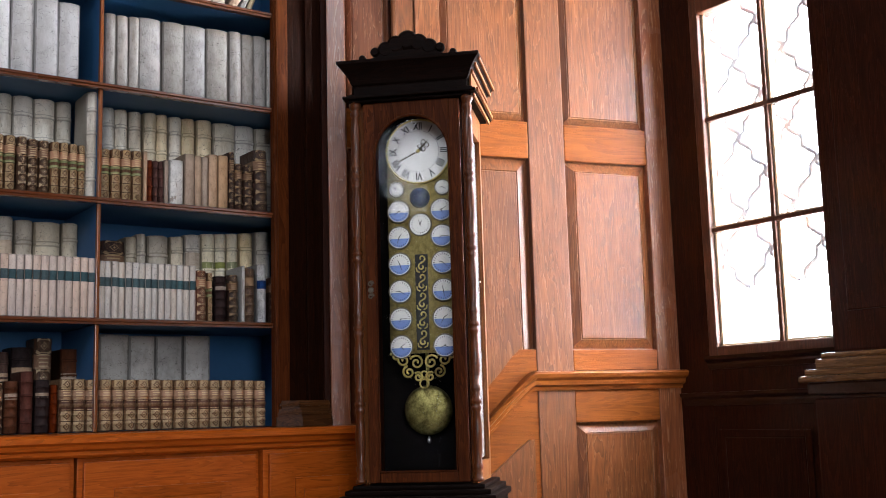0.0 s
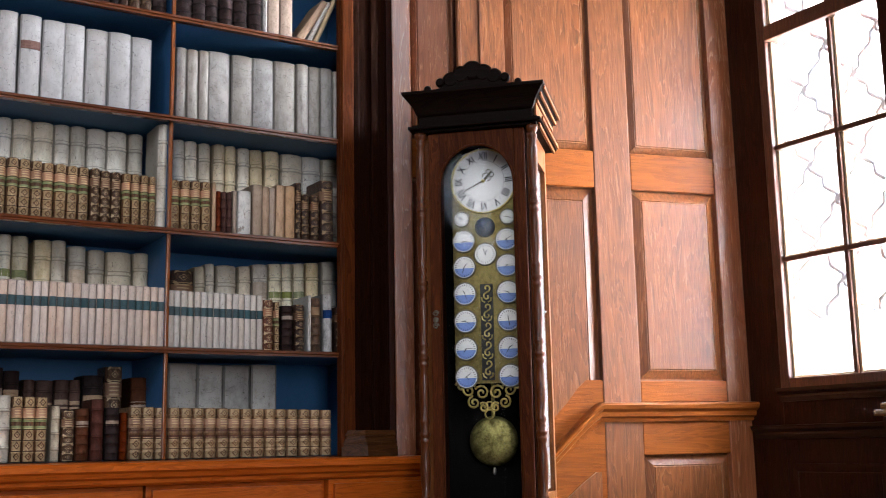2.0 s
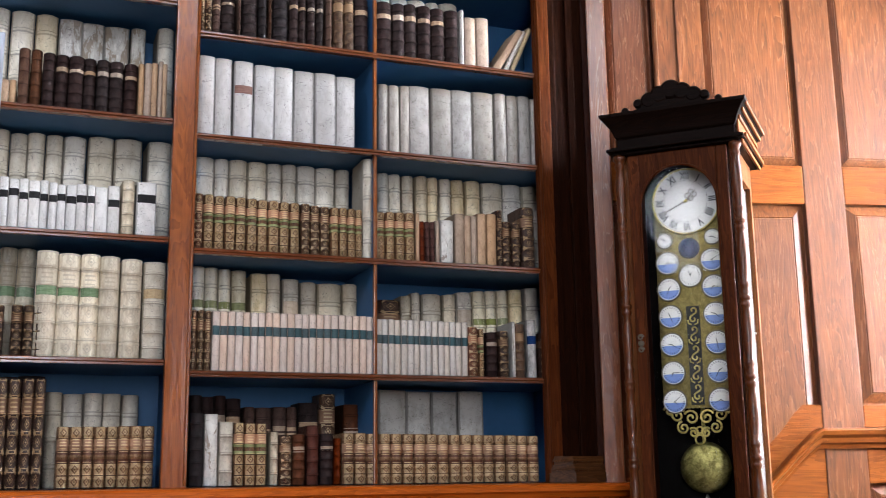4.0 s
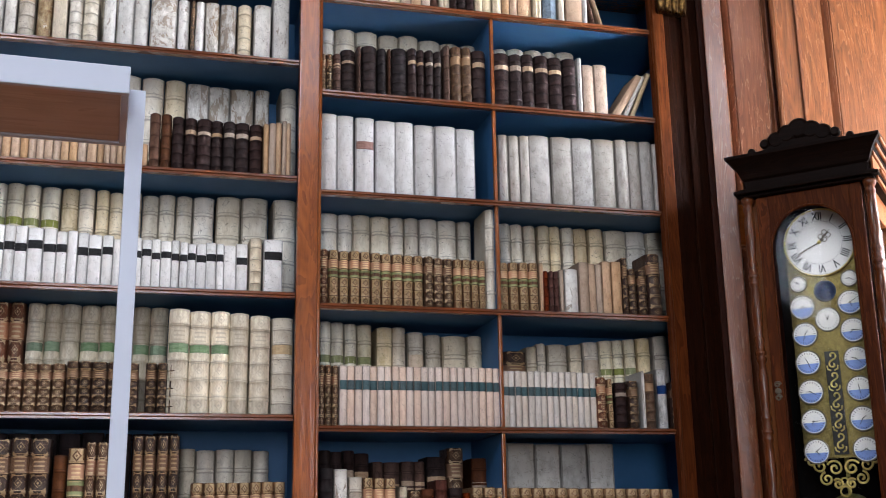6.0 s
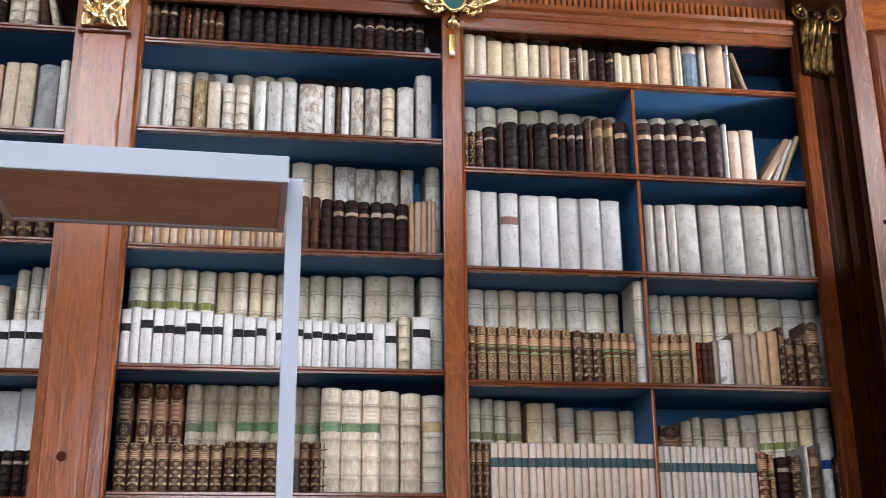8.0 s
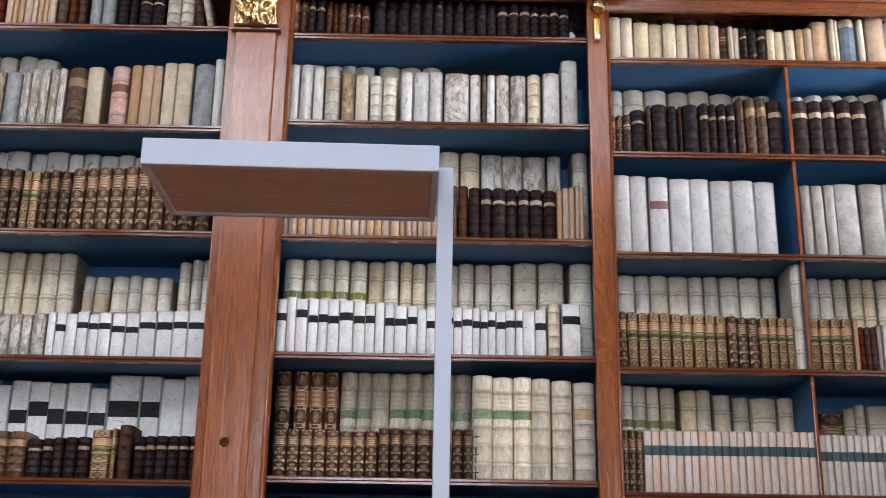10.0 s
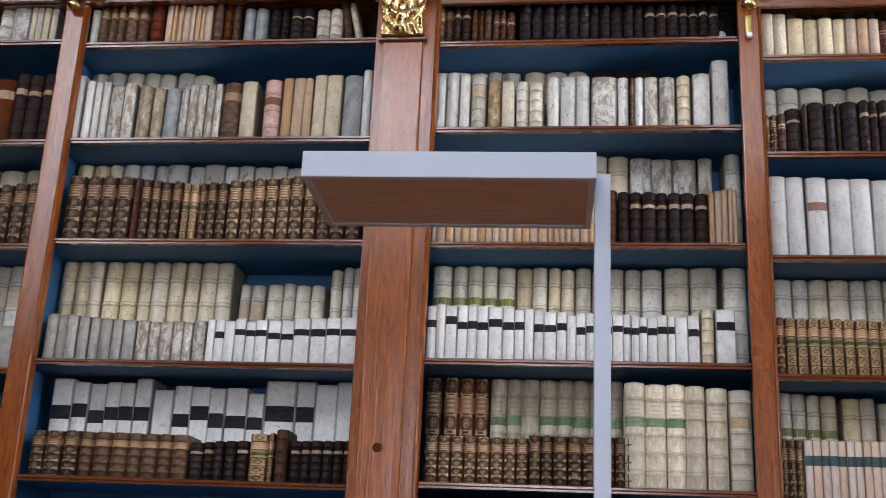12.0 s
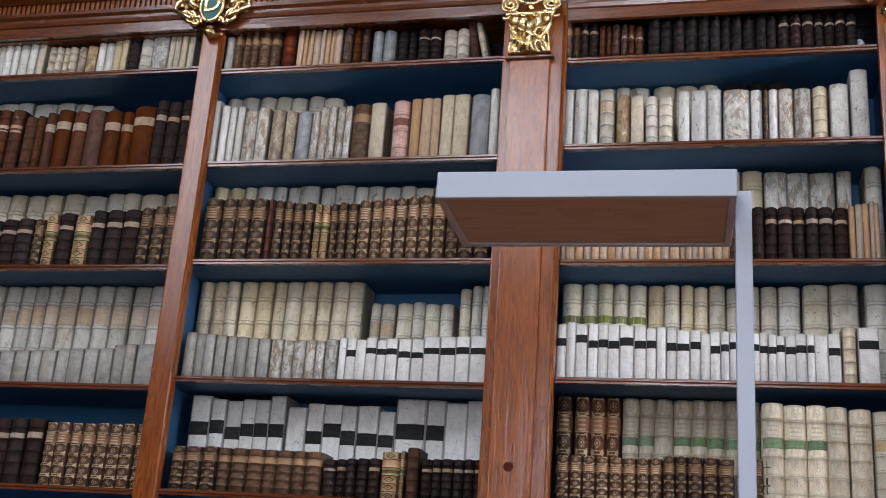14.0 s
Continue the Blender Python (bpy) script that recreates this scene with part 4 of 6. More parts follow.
# ledge and base cabinets
ledge_profile = [(-0.3, 1.022), (-0.02, 1.022), (0.10, 1.018), (0.112, 1.008), (0.112, 0.99), (0.10, 0.982), (0.09, 0.966), (0.072, 0.958), (0.07, 0.945), (0.055, 0.935), (-0.3, 0.935)]
ledge = setting("counter_ledge", moulding([(o - 2.96, z) for o, z in ledge_profile], -4.4, 1.88), cabinet_wood, "moulded wooden ledge under the bookcases", "ledge")
for x0, x1, ahead in ((0.0, 0.635, 0), (0.645, 1.368, 0), (1.372, 1.88, 0.03), (-0.75, -0.015, 0), (-1.5, -0.765, 0), (-2.3, -1.515, 0), (-3.1, -2.315, 0), (-3.9, -3.115, 0)):
    cab = thing("base_cabinet", "varnished wooden base cabinet with framed doors under the ledge", "cabinet", "base cabinets")
    part("carcass", block(x0, x1, 2.935 - ahead, 3.4, 0.06, 0.934, 0.003), cabinet_wood, cab)
    part("plinth", block(x0, x1, 2.95 - ahead, 3.4, 0.0, 0.06, 0.002), dark_x, cab)
    w = x1 - x0
    door = part("door", block(x0 + 0.02, x1 - 0.02, 2.915 - ahead, 2.935 - ahead, 0.10, 0.918, 0.004), cabinet_wood, cab)
    p = part("panel", fielded(x0 + 0.13 * min(1, w / 0.5), x1 - 0.13 * min(1, w / 0.5), 0.2, 0.82, 0.001, 0.04), cabinet_wood, door)
    p.location = (0, 2.905 - ahead, 0)
    part("knob", lathe([(0.006, 0), (0.006, 0.012), (0.014, 0.02), (0.014, 0.028), (0.006, 0.034)], 14), brass, door, "small brass knob").matrix_local = pose(x1 - 0.05, 2.915 - ahead, 0.55, 90)


def cartouche(x, letter, drop=0.0):
    """A gilt shield of scrolls with a green oval, over an upright."""
    c = thing("cartouche", "gilded scrollwork shield with a green oval field above the upright", "ornament", "cartouches")
    oval = [(x + 0.055 * math.cos(a), 3.615 + 0.082 * math.sin(a)) for a in np.linspace(0, 2 * math.pi, 28, endpoint=False)]
    part("field", prism(oval, 2.925, 2.945), green_enamel, c, "green enamelled oval")
    wire("rim", [(px, 2.925, pz) for px, pz in oval], 0.009, gold, c, True)
    for sx in (-1, 1):
        for dx, dz, r, a, tn in ((0.10, -0.055, 0.036, 0.4, 1.4), (0.145, 0.0, 0.045, 2.2, -1.3), (0.095, 0.07, 0.04, 1.0, 1.5), (0.07, -0.075, 0.026, 3.4, -1.2)):
            wire("scroll", scroll(x + sx * dx, 3.61 + dz, r, 0.006, a, tn, 2.93, sx), 0.010, gold, c)
        wire("leaf_stem", [(x + sx * 0.05, 2.93, 3.56), (x + sx * 0.09, 2.915, 3.545), (x + sx * 0.14, 2.92, 3.575), (x + sx * 0.185, 2.93, 3.60)], 0.011, gold, c)
        for a, r0, length in ((0.15, 0.075, 0.095), (0.62, 0.08, 0.085), (1.1, 0.085, 0.07), (-0.5, 0.078, 0.07)):
            leaf = bmesh.new()
            rows = []
            for i in range(7):
                u = i / 6
                bend = a + 0.75 * u * u
                px, pz = x + sx * (r0 + length * u) * math.cos(bend) * 0.95, 3.605 + (r0 + length * u) * math.sin(bend) * 0.9
                half = 0.02 * math.sin(math.pi * (0.15 + 0.8 * u)) * (1 + 0.25 * (i % 2))
                nx, nz = -math.sin(bend) * sx, math.cos(bend)
                rows.append([leaf.verts.new((px + nx * half * q, 2.925 - 0.02 * u + 0.012 * abs(q), pz + nz * half * q)) for q in (-1, -0.4, 0, 0.4, 1)])
            for ra, rb in zip(rows, rows[1:]):
                for q in range(4):
                    leaf.faces.new((ra[q], ra[q + 1], rb[q + 1], rb[q])).smooth = True
            ex = bmesh.ops.extrude_face_region(leaf, geom=list(leaf.faces))
            bmesh.ops.translate(leaf, verts=[v for v in ex["geom"] if isinstance(v, bmesh.types.BMVert)], vec=(0, 0.009, 0))
            bmesh.ops.recalc_face_normals(leaf, faces=leaf.faces)
            part("leaf", leaf, gold, c)
    part("tassel", lathe([(0.006, 0.0), (0.026, 0.008), (0.034, 0.022), (0.03, 0.035), (0.018, 0.042), (0.022, 0.052), (0.012, 0.06)], 18, (x, 2.945, 3.455)), gold, c, "gilded fluted pendant")
    c.location.z = -drop
    if letter:
        cu = bpy.data.curves.new("letter", "FONT")
        cu.body, cu.size, cu.extrude, cu.align_x, cu.align_y = letter, 0.115, 0.003, "CENTER", "CENTER"
        cu.materials.append(gold)
        t = new("letter", cu)
        t.parent = c
        t.matrix_local = pose(x, 2.922, 3.617, 90)


cartouche(-2.912, "D")
cartouche(-0.045, "", 0.066)
lock = thing("brass_hook", "small brass lamp hook with a white tip on the upright", "fitting")
part("hook_body", block(-0.064, -0.036, 2.948, 2.972, 3.265, 3.37, 0.009), brass, lock)
part("hook_tip", block(-0.061, -0.039, 2.938, 2.962, 3.267, 3.287, 0.005), white_plastic, lock, "white tip")
bottle = thing("small_bottle", "small white bottle with a dark cap on the top shelf", "bottle")
part("body", lathe([(0.018, 0), (0.02, 0.006), (0.02, 0.06), (0.012, 0.075)], 16, (-0.14, 3.1, 3.30)), white_plastic, bottle)
part("cap", lathe([(0.012, 0), (0.013, 0.004), (0.013, 0.04), (0.008, 0.05)], 14, (-0.14, 3.1, 3.375)), black, bottle, "dark cap")


# ---- astronomical longcase clock, standing across the corner ----
CX = -0.028
dim = painted("bronzed_hands", (0.1, 0.085, 0.06), 0.4, 0.3, 40)
CLOCK = pose(1.805, 2.388, 0, 0, 0, -45)
clock = thing("longcase_clock", "tall dark walnut astronomical longcase clock with many small dials", "clock", at=CLOCK)
HW, DEEP = 0.236, 0.43
part("plinth", block(CX - HW - 0.05, CX + HW + 0.05, -0.06, DEEP + 0.02, 0.0, 0.12, 0.01), ebon, clock)
part("base_box", block(CX - HW - 0.02, CX + HW + 0.02, -0.03, DEEP, 0.12, 0.70, 0.008), walnut_z, clock)
part("base_panel", fielded(CX - 0.17, CX + 0.17, 0.18, 0.64, 0.004, 0.03), walnut_z, clock).location = (0, -0.036, 0)
for z0, z1, o in ((0.70, 0.73, 0.05), (0.73, 0.755, 0.065), (0.755, 0.775, 0.045), (0.775, 0.792, 0.02)):
    part("base_moulding", block(CX - HW - o, CX + HW + o, -o - 0.012, DEEP + 0.01, z0, z1, 0.006), ebon, clock, "dark moulded base")
# trunk: back, sides with glazed lights, floor and top
part("back_board", block(CX - HW + 0.02, CX + HW - 0.02, DEEP - 0.02, DEEP, 0.79, 2.34, 0.002), velvet, clock)
for sx in (-1, 1):
    x = CX + sx * (HW - 0.024)
    side = part("side_frame", block(x - 0.011, x + 0.011, 0.02, 0.075, 0.79, 2.34, 0.003), clockside, clock, "honey-brown oak side frame")
    part("side_back_stile", block(x - 0.011, x + 0.011, DEEP - 0.075, DEEP - 0.02, 0.79, 2.34, 0.003), clockside, side)
    part("side_rail", block(x - 0.011, x + 0.011, 0.076, DEEP - 0.076, 0.79, 0.87, 0.003), clockside, side)
    part("side_rail", block(x - 0.011, x + 0.011, 0.076, DEEP - 0.076, 2.2, 2.34, 0.003), clockside, side)
    for q in (0.08, DEEP - 0.088):
        part("side_bead", block(x + sx * 0.011 - 0.004, x + sx * 0.011 + 0.004, q, q + 0.008, 0.872, 2.198, 0.002), clockside, side)
    pane = part("side_glass", block(x - 0.0015, x + 0.0015, 0.076, DEEP - 0.076, 0.87, 2.2, 0), case_glass, side, "clear side glass")
    pane.visible_shadow = False
    part("latch", block(x + sx * 0.012, x + sx * 0.02, 0.19, 0.21, 1.58, 1.586, 0.001), steel, side)
# inner box behind the dials
part("inner_back", block(CX - 0.2, CX + 0.2, 0.26, 0.27, 0.8, 2.3, 0), velvet, clock, "black velvet interior")
for sx in (-1, 1):
    # added pale board that imitates the bright reflection in the side glass
    part("side_liner", block(CX + sx * (HW - 0.034) - 0.002, CX + sx * (HW - 0.034) + 0.002, 0.08, DEEP - 0.08, 0.88, 2.19, 0), enamel, clock, "added pale board for the bright reflection in the side glass")
    part("inner_side", block(CX + sx * 0.194 - 0.003, CX + sx * 0.196 + 0.003, 0.02, 0.26, 0.8, 2.3, 0), dark_z, clock)
# front door: stiles, foot rail and arched head
part("door_stile", block(CX - 0.196, CX - 0.152, -0.008, 0.02, 0.80, 2.30, 0.005), walnut_z, clock)
part("door_stile", block(CX + 0.152, CX + 0.196, -0.008, 0.02, 0.80, 2.30, 0.005), walnut_z, clock)
part("door_rail", block(CX - 0.152, CX + 0.152, -0.008, 0.02, 0.80, 0.838, 0.005), walnut_z, clock)
arch_pts = [(CX + 0.152, 2.30), (CX - 0.152, 2.30), (CX - 0.152, 2.08)]
arch_pts += [(CX - 0.152 * math.cos(a), 2.08 + 0.165 * math.sin(a)) for a in np.linspace(0.05, math.pi - 0.05, 24)]
arch_pts += [(CX + 0.152, 2.08)]
part("door_arch", prism(arch_pts, -0.008, 0.02), walnut_z, clock)
wire("door_bead", [(CX - 0.15, -0.01, 0.842), (CX - 0.15, -0.01, 2.08)] + [(CX - 0.15 * math.cos(a), -0.01, 2.08 + 0.162 * math.sin(a)) for a in np.linspace(0.1, math.pi - 0.1, 20)] + [(CX + 0.15, -0.01, 2.08), (CX + 0.15, -0.01, 0.842)], 0.005, walnut_z, clock, True)
part("door_glass", block(CX - 0.155, CX + 0.155, 0.008, 0.011, 0.83, 2.26, 0), case_glass, clock, "clear front glass").visible_shadow = False
esc = part("keyhole_plate", lathe([(0.012, 0), (0.012, 0.003), (0.006, 0.004)], 14), dim, clock, "dark keyhole plate")
esc.matrix_local = pose(CX - 0.175, -0.008, 1.545, 90)
for dz in (-0.035, 0.035):
    wire("plate_scroll", scroll(CX - 0.175, 1.545 + dz * 0.7, 0.012, 0.003, 0.0, 1.4, -0.01), 0.003, dim, clock)

# turned half columns at the front corners
col = []
z = 0.80
for k in range(5):
    h = 0.296
    col += [(0.019, z), (0.019, z + 0.012), (0.013, z + 0.016), (0.016, z + 0.03), (0.013, z + 0.038), (0.0175, z + 0.05), (0.0175, z + 0.06), (0.0125, z + 0.07),
            (0.0165, z + 0.12), (0.018, z + 0.17), (0.0165, z + 0.22), (0.0125, z + 0.26), (0.0175, z + 0.27), (0.0175, z + 0.282), (0.013, z + 0.288)]
    z += h
col += [(0.018, z), (0.022, z + 0.01), (0.022, z + 0.025)]
for sx in (-1, 1):
    part("turned_column", lathe([(q * 1.12, h) for q, h in col], 20, (CX + sx * (HW - 0.008), -0.004, 0)), column_wood, clock, "turned walnut half column")

# hood: entablature, spreading cornice and carved crest
part("hood_frieze", block(CX - HW + 0.004, CX + HW - 0.004, -0.012, DEEP + 0.0, 2.335, 2.414, 0.004), ebon, clock)
for z0, z1, o in ((2.302, 2.314, 0.014), (2.314, 2.328, 0.034), (2.328, 2.336, 0.02)):
    part("hood_moulding", block(CX - HW - o, CX + HW + o, -o - 0.015, DEEP + o, z0, z1, 0.005), ebon, clock)
for sx in (-1, 1):
    part("hood_side", block(CX + sx * (HW + 0.008) - 0.004, CX + sx * (HW + 0.008) + 0.004, 0.0, DEEP, 2.347, 2.404, 0.002), clockside, clock, "honey-brown oak hood side")
corn = [(-0.004, 2.372), (0.003, 2.38), (0.009, 2.396), (0.018, 2.414), (0.030, 2.432), (0.042, 2.446), (0.051, 2.454), (0.053, 2.466)]
bm = bmesh.new()
rings = []
for o, z in corn:
    rings.append([bm.verts.new(p) for p in ((CX - HW - o, DEEP + 0.01, z), (CX - HW - o, -0.02 - o, z), (CX + HW + o, -0.02 - o, z), (CX + HW + o, DEEP + 0.01, z))])
for a, b in zip(rings, rings[1:]):
    for k in range(4):
        bm.faces.new((a[k], a[(k + 1) % 4], b[(k + 1) % 4], b[k]))
bm.faces.new(rings[-1]), bm.faces.new(rings[0][::-1])
bmesh.ops.recalc_face_normals(bm, faces=bm.faces)
part("cornice", bm, ebon, clock, "spreading black cornice")
for z, o in ((2.429, 0.034), (2.404, 0.018), (2.452, 0.05), (2.325, 0.04), (2.305, 0.024)):
    part("side_moulding", block(CX + HW + o - 0.006, CX + HW + o + 0.003, -0.0 - o * 0.6, DEEP + 0.01, z - 0.008, z + 0.008, 0.003), clockside, clock, "honey-brown oak cornice return")
crest = [(-0.2, 2.464), (-0.13, 2.478), (-0.095, 2.50), (0.095, 2.50), (0.13, 2.478), (0.2, 2.464)]
part("carved_crest", prism([(CX + a, b) for a, b in crest], -0.05, -0.025), ebon, clock, "carved scalloped crest")
for dx, z, r in ((-0.185, 2.478, 0.015), (-0.132, 2.502, 0.019), (-0.088, 2.508, 0.034), (-0.045, 2.526, 0.038), (0.0, 2.54, 0.042), (0.045, 2.526, 0.038), (0.088, 2.508, 0.034), (0.132, 2.502, 0.019), (0.185, 2.478, 0.015)):
    knob = part("crest_scallop", lathe([(r, 0), (r, 0.018), (r * 0.7, 0.026)], 20), ebon, clock)
    knob.matrix_local = pose(CX + dx, -0.027, z, 90)

# dial plate with the dials
plate = part("dial_plate", prism([(CX + a, b) for a, b in ((-0.135, 1.30), (0.135, 1.30), (0.135, 2.13), (-0.135, 2.13))], 0.15, 0.158), plate_brass, clock, "engraved brass dial plate")
DZ = 2.127


def disc(r, t=0.004):
    return lathe([(r, 0), (r, t * 0.6), (r * 0.97, t)], 40)


def set_on(ob, x, z, y):
    ob.matrix_local = pose(x, y, z, 90)
    return ob


main = set_on(part("main_dial", disc(0.131, 0.006), enamel, clock, "large white dial with Roman numerals"), CX, DZ, 0.146)
wire("bezel", [(0.134 * math.cos(a), 0.134 * math.sin(a), 0.004) for a in np.linspace(0, 2 * math.pi, 48, endpoint=False)], 0.004, brass, main, True)
wire("minute_ring", [(0.086 * math.cos(a), 0.086 * math.sin(a), 0.006) for a in np.linspace(0, 2 * math.pi, 48, endpoint=False)], 0.0005, ink, main, True)
for k, word in enumerate(("XII", "I", "II", "III", "IIII", "V", "VI", "VII", "VIII", "IX", "X", "XI")):
    cu = bpy.data.curves.new("numeral", "FONT")
    cu.body, cu.size, cu.extrude, cu.align_x, cu.align_y, cu.offset = word, 0.043, 0.0006, "CENTER", "CENTER", 0.0009
    cu.materials.append(ink)
    t = new("numeral", cu)
    t.parent = main
    a = -radians(30 * k)
    t.matrix_local = pose(0, 0, 0, 0, 0, -30 * k) @ pose(0, 0.104, 0.0068) @ Matrix.Diagonal((0.72, 1.0, 1, 1))


def hand(length, width, angle, parent, z, mat, ornate=False):
    bm = bmesh.new()
    pts = [(-width * 0.6, -length * 0.18), (width * 0.6, -length * 0.18), (width * 0.5, length * 0.6), (0, length), (-width * 0.5, length * 0.6)]
    a = [bm.verts.new((x, y, 0)) for x, y in pts]
    b = [bm.verts.new((x, y, 0.0012)) for x, y in pts]
    bm.faces.new(a[::-1]), bm.faces.new(b)
    for i in range(5):
        bm.faces.new((a[i], a[(i + 1) % 5], b[(i + 1) % 5], b[i]))
    h = part("hand", bm, mat, parent)
    h.matrix_local = pose(0, 0, z, 0, 0, -angle)
    return h


hand(0.112, 0.006, 244, main, 0.009, dim)
hh = hand(0.066, 0.006, 44, main, 0.011, dim)
for sx in (-1, 1):
    for u in (0.02, 0.042):
        wire("hand_scroll", [(sx * (0.010 + 0.009 * math.cos(a)), u + 0.009 * math.sin(a), 0.011) for a in np.linspace(0, 6.2, 14)], 0.0018, dim, main, True).matrix_local = pose(0, 0, 0, 0, 0, -44)
part("hub", lathe([(0.007, 0.006), (0.007, 0.014), (0.003, 0.016)], 12), brass, main)


def small_dial(x, z, r, split, turn):
    d = set_on(part("small_dial", disc(r), enamel, clock, "small dial, white above and blue below" if split else "small white dial"), x, z, 0.146)
    wire("bezel", [(r * math.cos(a), r * math.sin(a), 0.003) for a in np.linspace(0, 2 * math.pi, 28, endpoint=False)], 0.003, dim, d, True)
    if split:
        bm = bmesh.new()
        pts = [(0.9 * r * math.cos(a), 0.9 * r * math.sin(a)) for a in np.linspace(math.pi + 0.12, 2 * math.pi - 0.12, 16)]
        lo, hi = [bm.verts.new((*p, 0.0035)) for p in pts], [bm.verts.new((*p, 0.0052)) for p in pts]
        bm.faces.new(hi), bm.faces.new(lo[::-1])
        for i in range(16):
            bm.faces.new((lo[i], lo[(i + 1) % 16], hi[(i + 1) % 16], hi[i]))
        part("night_half", bm, blue_enamel, d, "blue lower half")
    ticks = bmesh.new()
    for k in range(24):
        a = 2 * math.pi * k / 24
        bmesh.ops.create_cube(ticks, size=1.0, matrix=pose(0.78 * r * math.cos(a), 0.78 * r * math.sin(a), 0.0052, 0, 0, math.degrees(a)) @ Matrix.Diagonal((r * 0.16, r * 0.05, 0.001, 1)))
    tagged(part("tick_marks", ticks, ink, d), kind="stuff")
    hand(r * 0.68, 0.0022, turn, d, 0.006, ink)
    hand(r * 0.45, 0.0026, turn * 1.7 + 60, d, 0.0066, ink)
    return d


S = 0.00238
for row, ypx in enumerate((372, 417, 463, 510, 557, 604)):
    for sx in (-1, 1):
        small_dial(CX + sx * 0.0885, DZ - (ypx - 268) * S, 0.0455, True, (235 if sx < 0 else 60) + 37 * row * sx)
for sx in (-1, 1):
    small_dial(CX + sx * 0.095, DZ - 65 * S, 0.031, False, 30 + 90 * sx)
small_dial(CX, DZ - 128 * S, 0.0455, False, -20)
ball = bmesh.new()
bmesh.ops.create_uvsphere(ball, u_segments=24, v_segments=14, radius=0.042)
for f in ball.faces:
    f.smooth = True
part("moon_globe", ball, globe_blue, clock, "dark blue moon globe").location = (CX, 0.15, DZ - 81 * S)
fret_back = part("fret_ground", block(CX - 0.026, CX + 0.026, 0.144, 0.15, 1.312, 1.70, 0.002), black, clock, "black ground behind the fretwork")
for k in range(5):
    zc = 1.665 - 0.076 * k
    up = scroll(CX + 0.002, zc + 0.017, 0.016, 0.004, -math.pi / 2, 0.9, 0.141, 1, 16)
    down = scroll(CX + 0.002, zc - 0.017, 0.016, 0.004, math.pi / 2, 0.9, 0.141, 1, 16)
    wire("fret_scroll", up[::-1] + down, 0.0034, brass, clock)
    for sx in (-1, 1):
        wire("fret_leaf", [(CX + sx * 0.006, 0.141, zc - 0.04), (CX + sx * 0.018, 0.141, zc - 0.034), (CX + sx * 0.02, 0.141, zc - 0.02)], 0.003, brass, clock)
for sx in (-1, 1):
    for dx, dz, r, a, tn in ((0.03, -0.032, 0.03, 0.5, 1.5), (0.082, -0.022, 0.03, 2.6, -1.5), (0.115, -0.004, 0.022, 0.2, 1.4), (0.062, -0.07, 0.026, 1.4, -1.5), (0.024, -0.09, 0.02, 0.8, 1.5)):
        wire("apron_scroll", scroll(CX + sx * dx, 1.295 + dz, r, 0.004, a, tn, 0.148, sx, 20), 0.0042, brass, clock)
for z, r in ((1.178, 0.018), (1.215, 0.012)):
    wire("apron_drop", [(CX + r * math.cos(a), 0.148, z + r * math.sin(a)) for a in np.linspace(0, 6.2, 16)], 0.0034, brass, clock, True)

# pendulum
bob = set_on(part("pendulum_bob", lathe([(0.099, -0.004), (0.1, 0.0), (0.085, 0.01), (0.05, 0.017), (0.01, 0.02)], 40), bob_metal, clock, "brass pendulum bob"), CX, 1.073, 0.225)
part("pendulum_rod", block(CX - 0.007, CX + 0.007, 0.222, 0.228, 1.17, 1.95, 0.001), bob_metal, clock)
part("rating_nut", lathe([(0.004, 0), (0.008, 0.006), (0.008, 0.018), (0.003, 0.03)], 12, (CX, 0.225, 0.94)), steel, clock)

# ---- grey display stand in front of the shelves ----
STAND = pose(-0.683, 0.5, 0, 0, 0, 1.6)
stand = thing("display_stand", "lilac-grey metal display stand with a flat canopy and one post", "display stand", at=STAND)
W, DP, Z0, Z1 = 0.472, 0.245, 1.698, 1.743
part("canopy_lip", block(-W, 0.0, 0.0, 0.012, Z0, Z1, 0.002), lilac, stand)
part("canopy_lip", block(-W, 0.0, DP - 0.012, DP, Z0, Z1, 0.002), lilac, stand)
part("canopy_lip", block(-W, -W + 0.012, 0.0125, DP - 0.0125, Z0, Z1, 0.002), lilac, stand)
part("canopy_lip", block(-0.012, 0.0, 0.0125, DP - 0.0125, Z0, Z1, 0.002), lilac, stand)
part("canopy_top", block(-W + 0.0125, -0.0125, 0.0125, DP - 0.0125, Z1 - 0.008, Z1 - 0.001, 0), lilac, stand)
part("soffit", block(-W + 0.0125, -0.0125, 0.0125, DP - 0.0125, Z0 + 0.004, Z0 + 0.014, 0), soffit, stand, "brown veneered underside")
part("post", block(0.0, 0.026, 0.085, 0.111, 0.012, Z1 - 0.003, 0.0015), lilac, stand)
part("base_plate", block(-W, 0.08, -0.02, DP + 0.08, 0.0, 0.012, 0.002), lilac, stand)


# ---- books ----
FLAT = {"vellum": 0.09, "vellum_smooth": 0.07, "vellum_red": 0.06, "white_label": 0.05, "pink_series": 0.06, "grey_series": 0.06, "vellum_big": 0.06, "tan": 0.07, "cream": 0.07, "vellum_worn": 0.08}


def bulge(x, round_=0.15):
    return round_ * abs(2 * x) ** 2.4


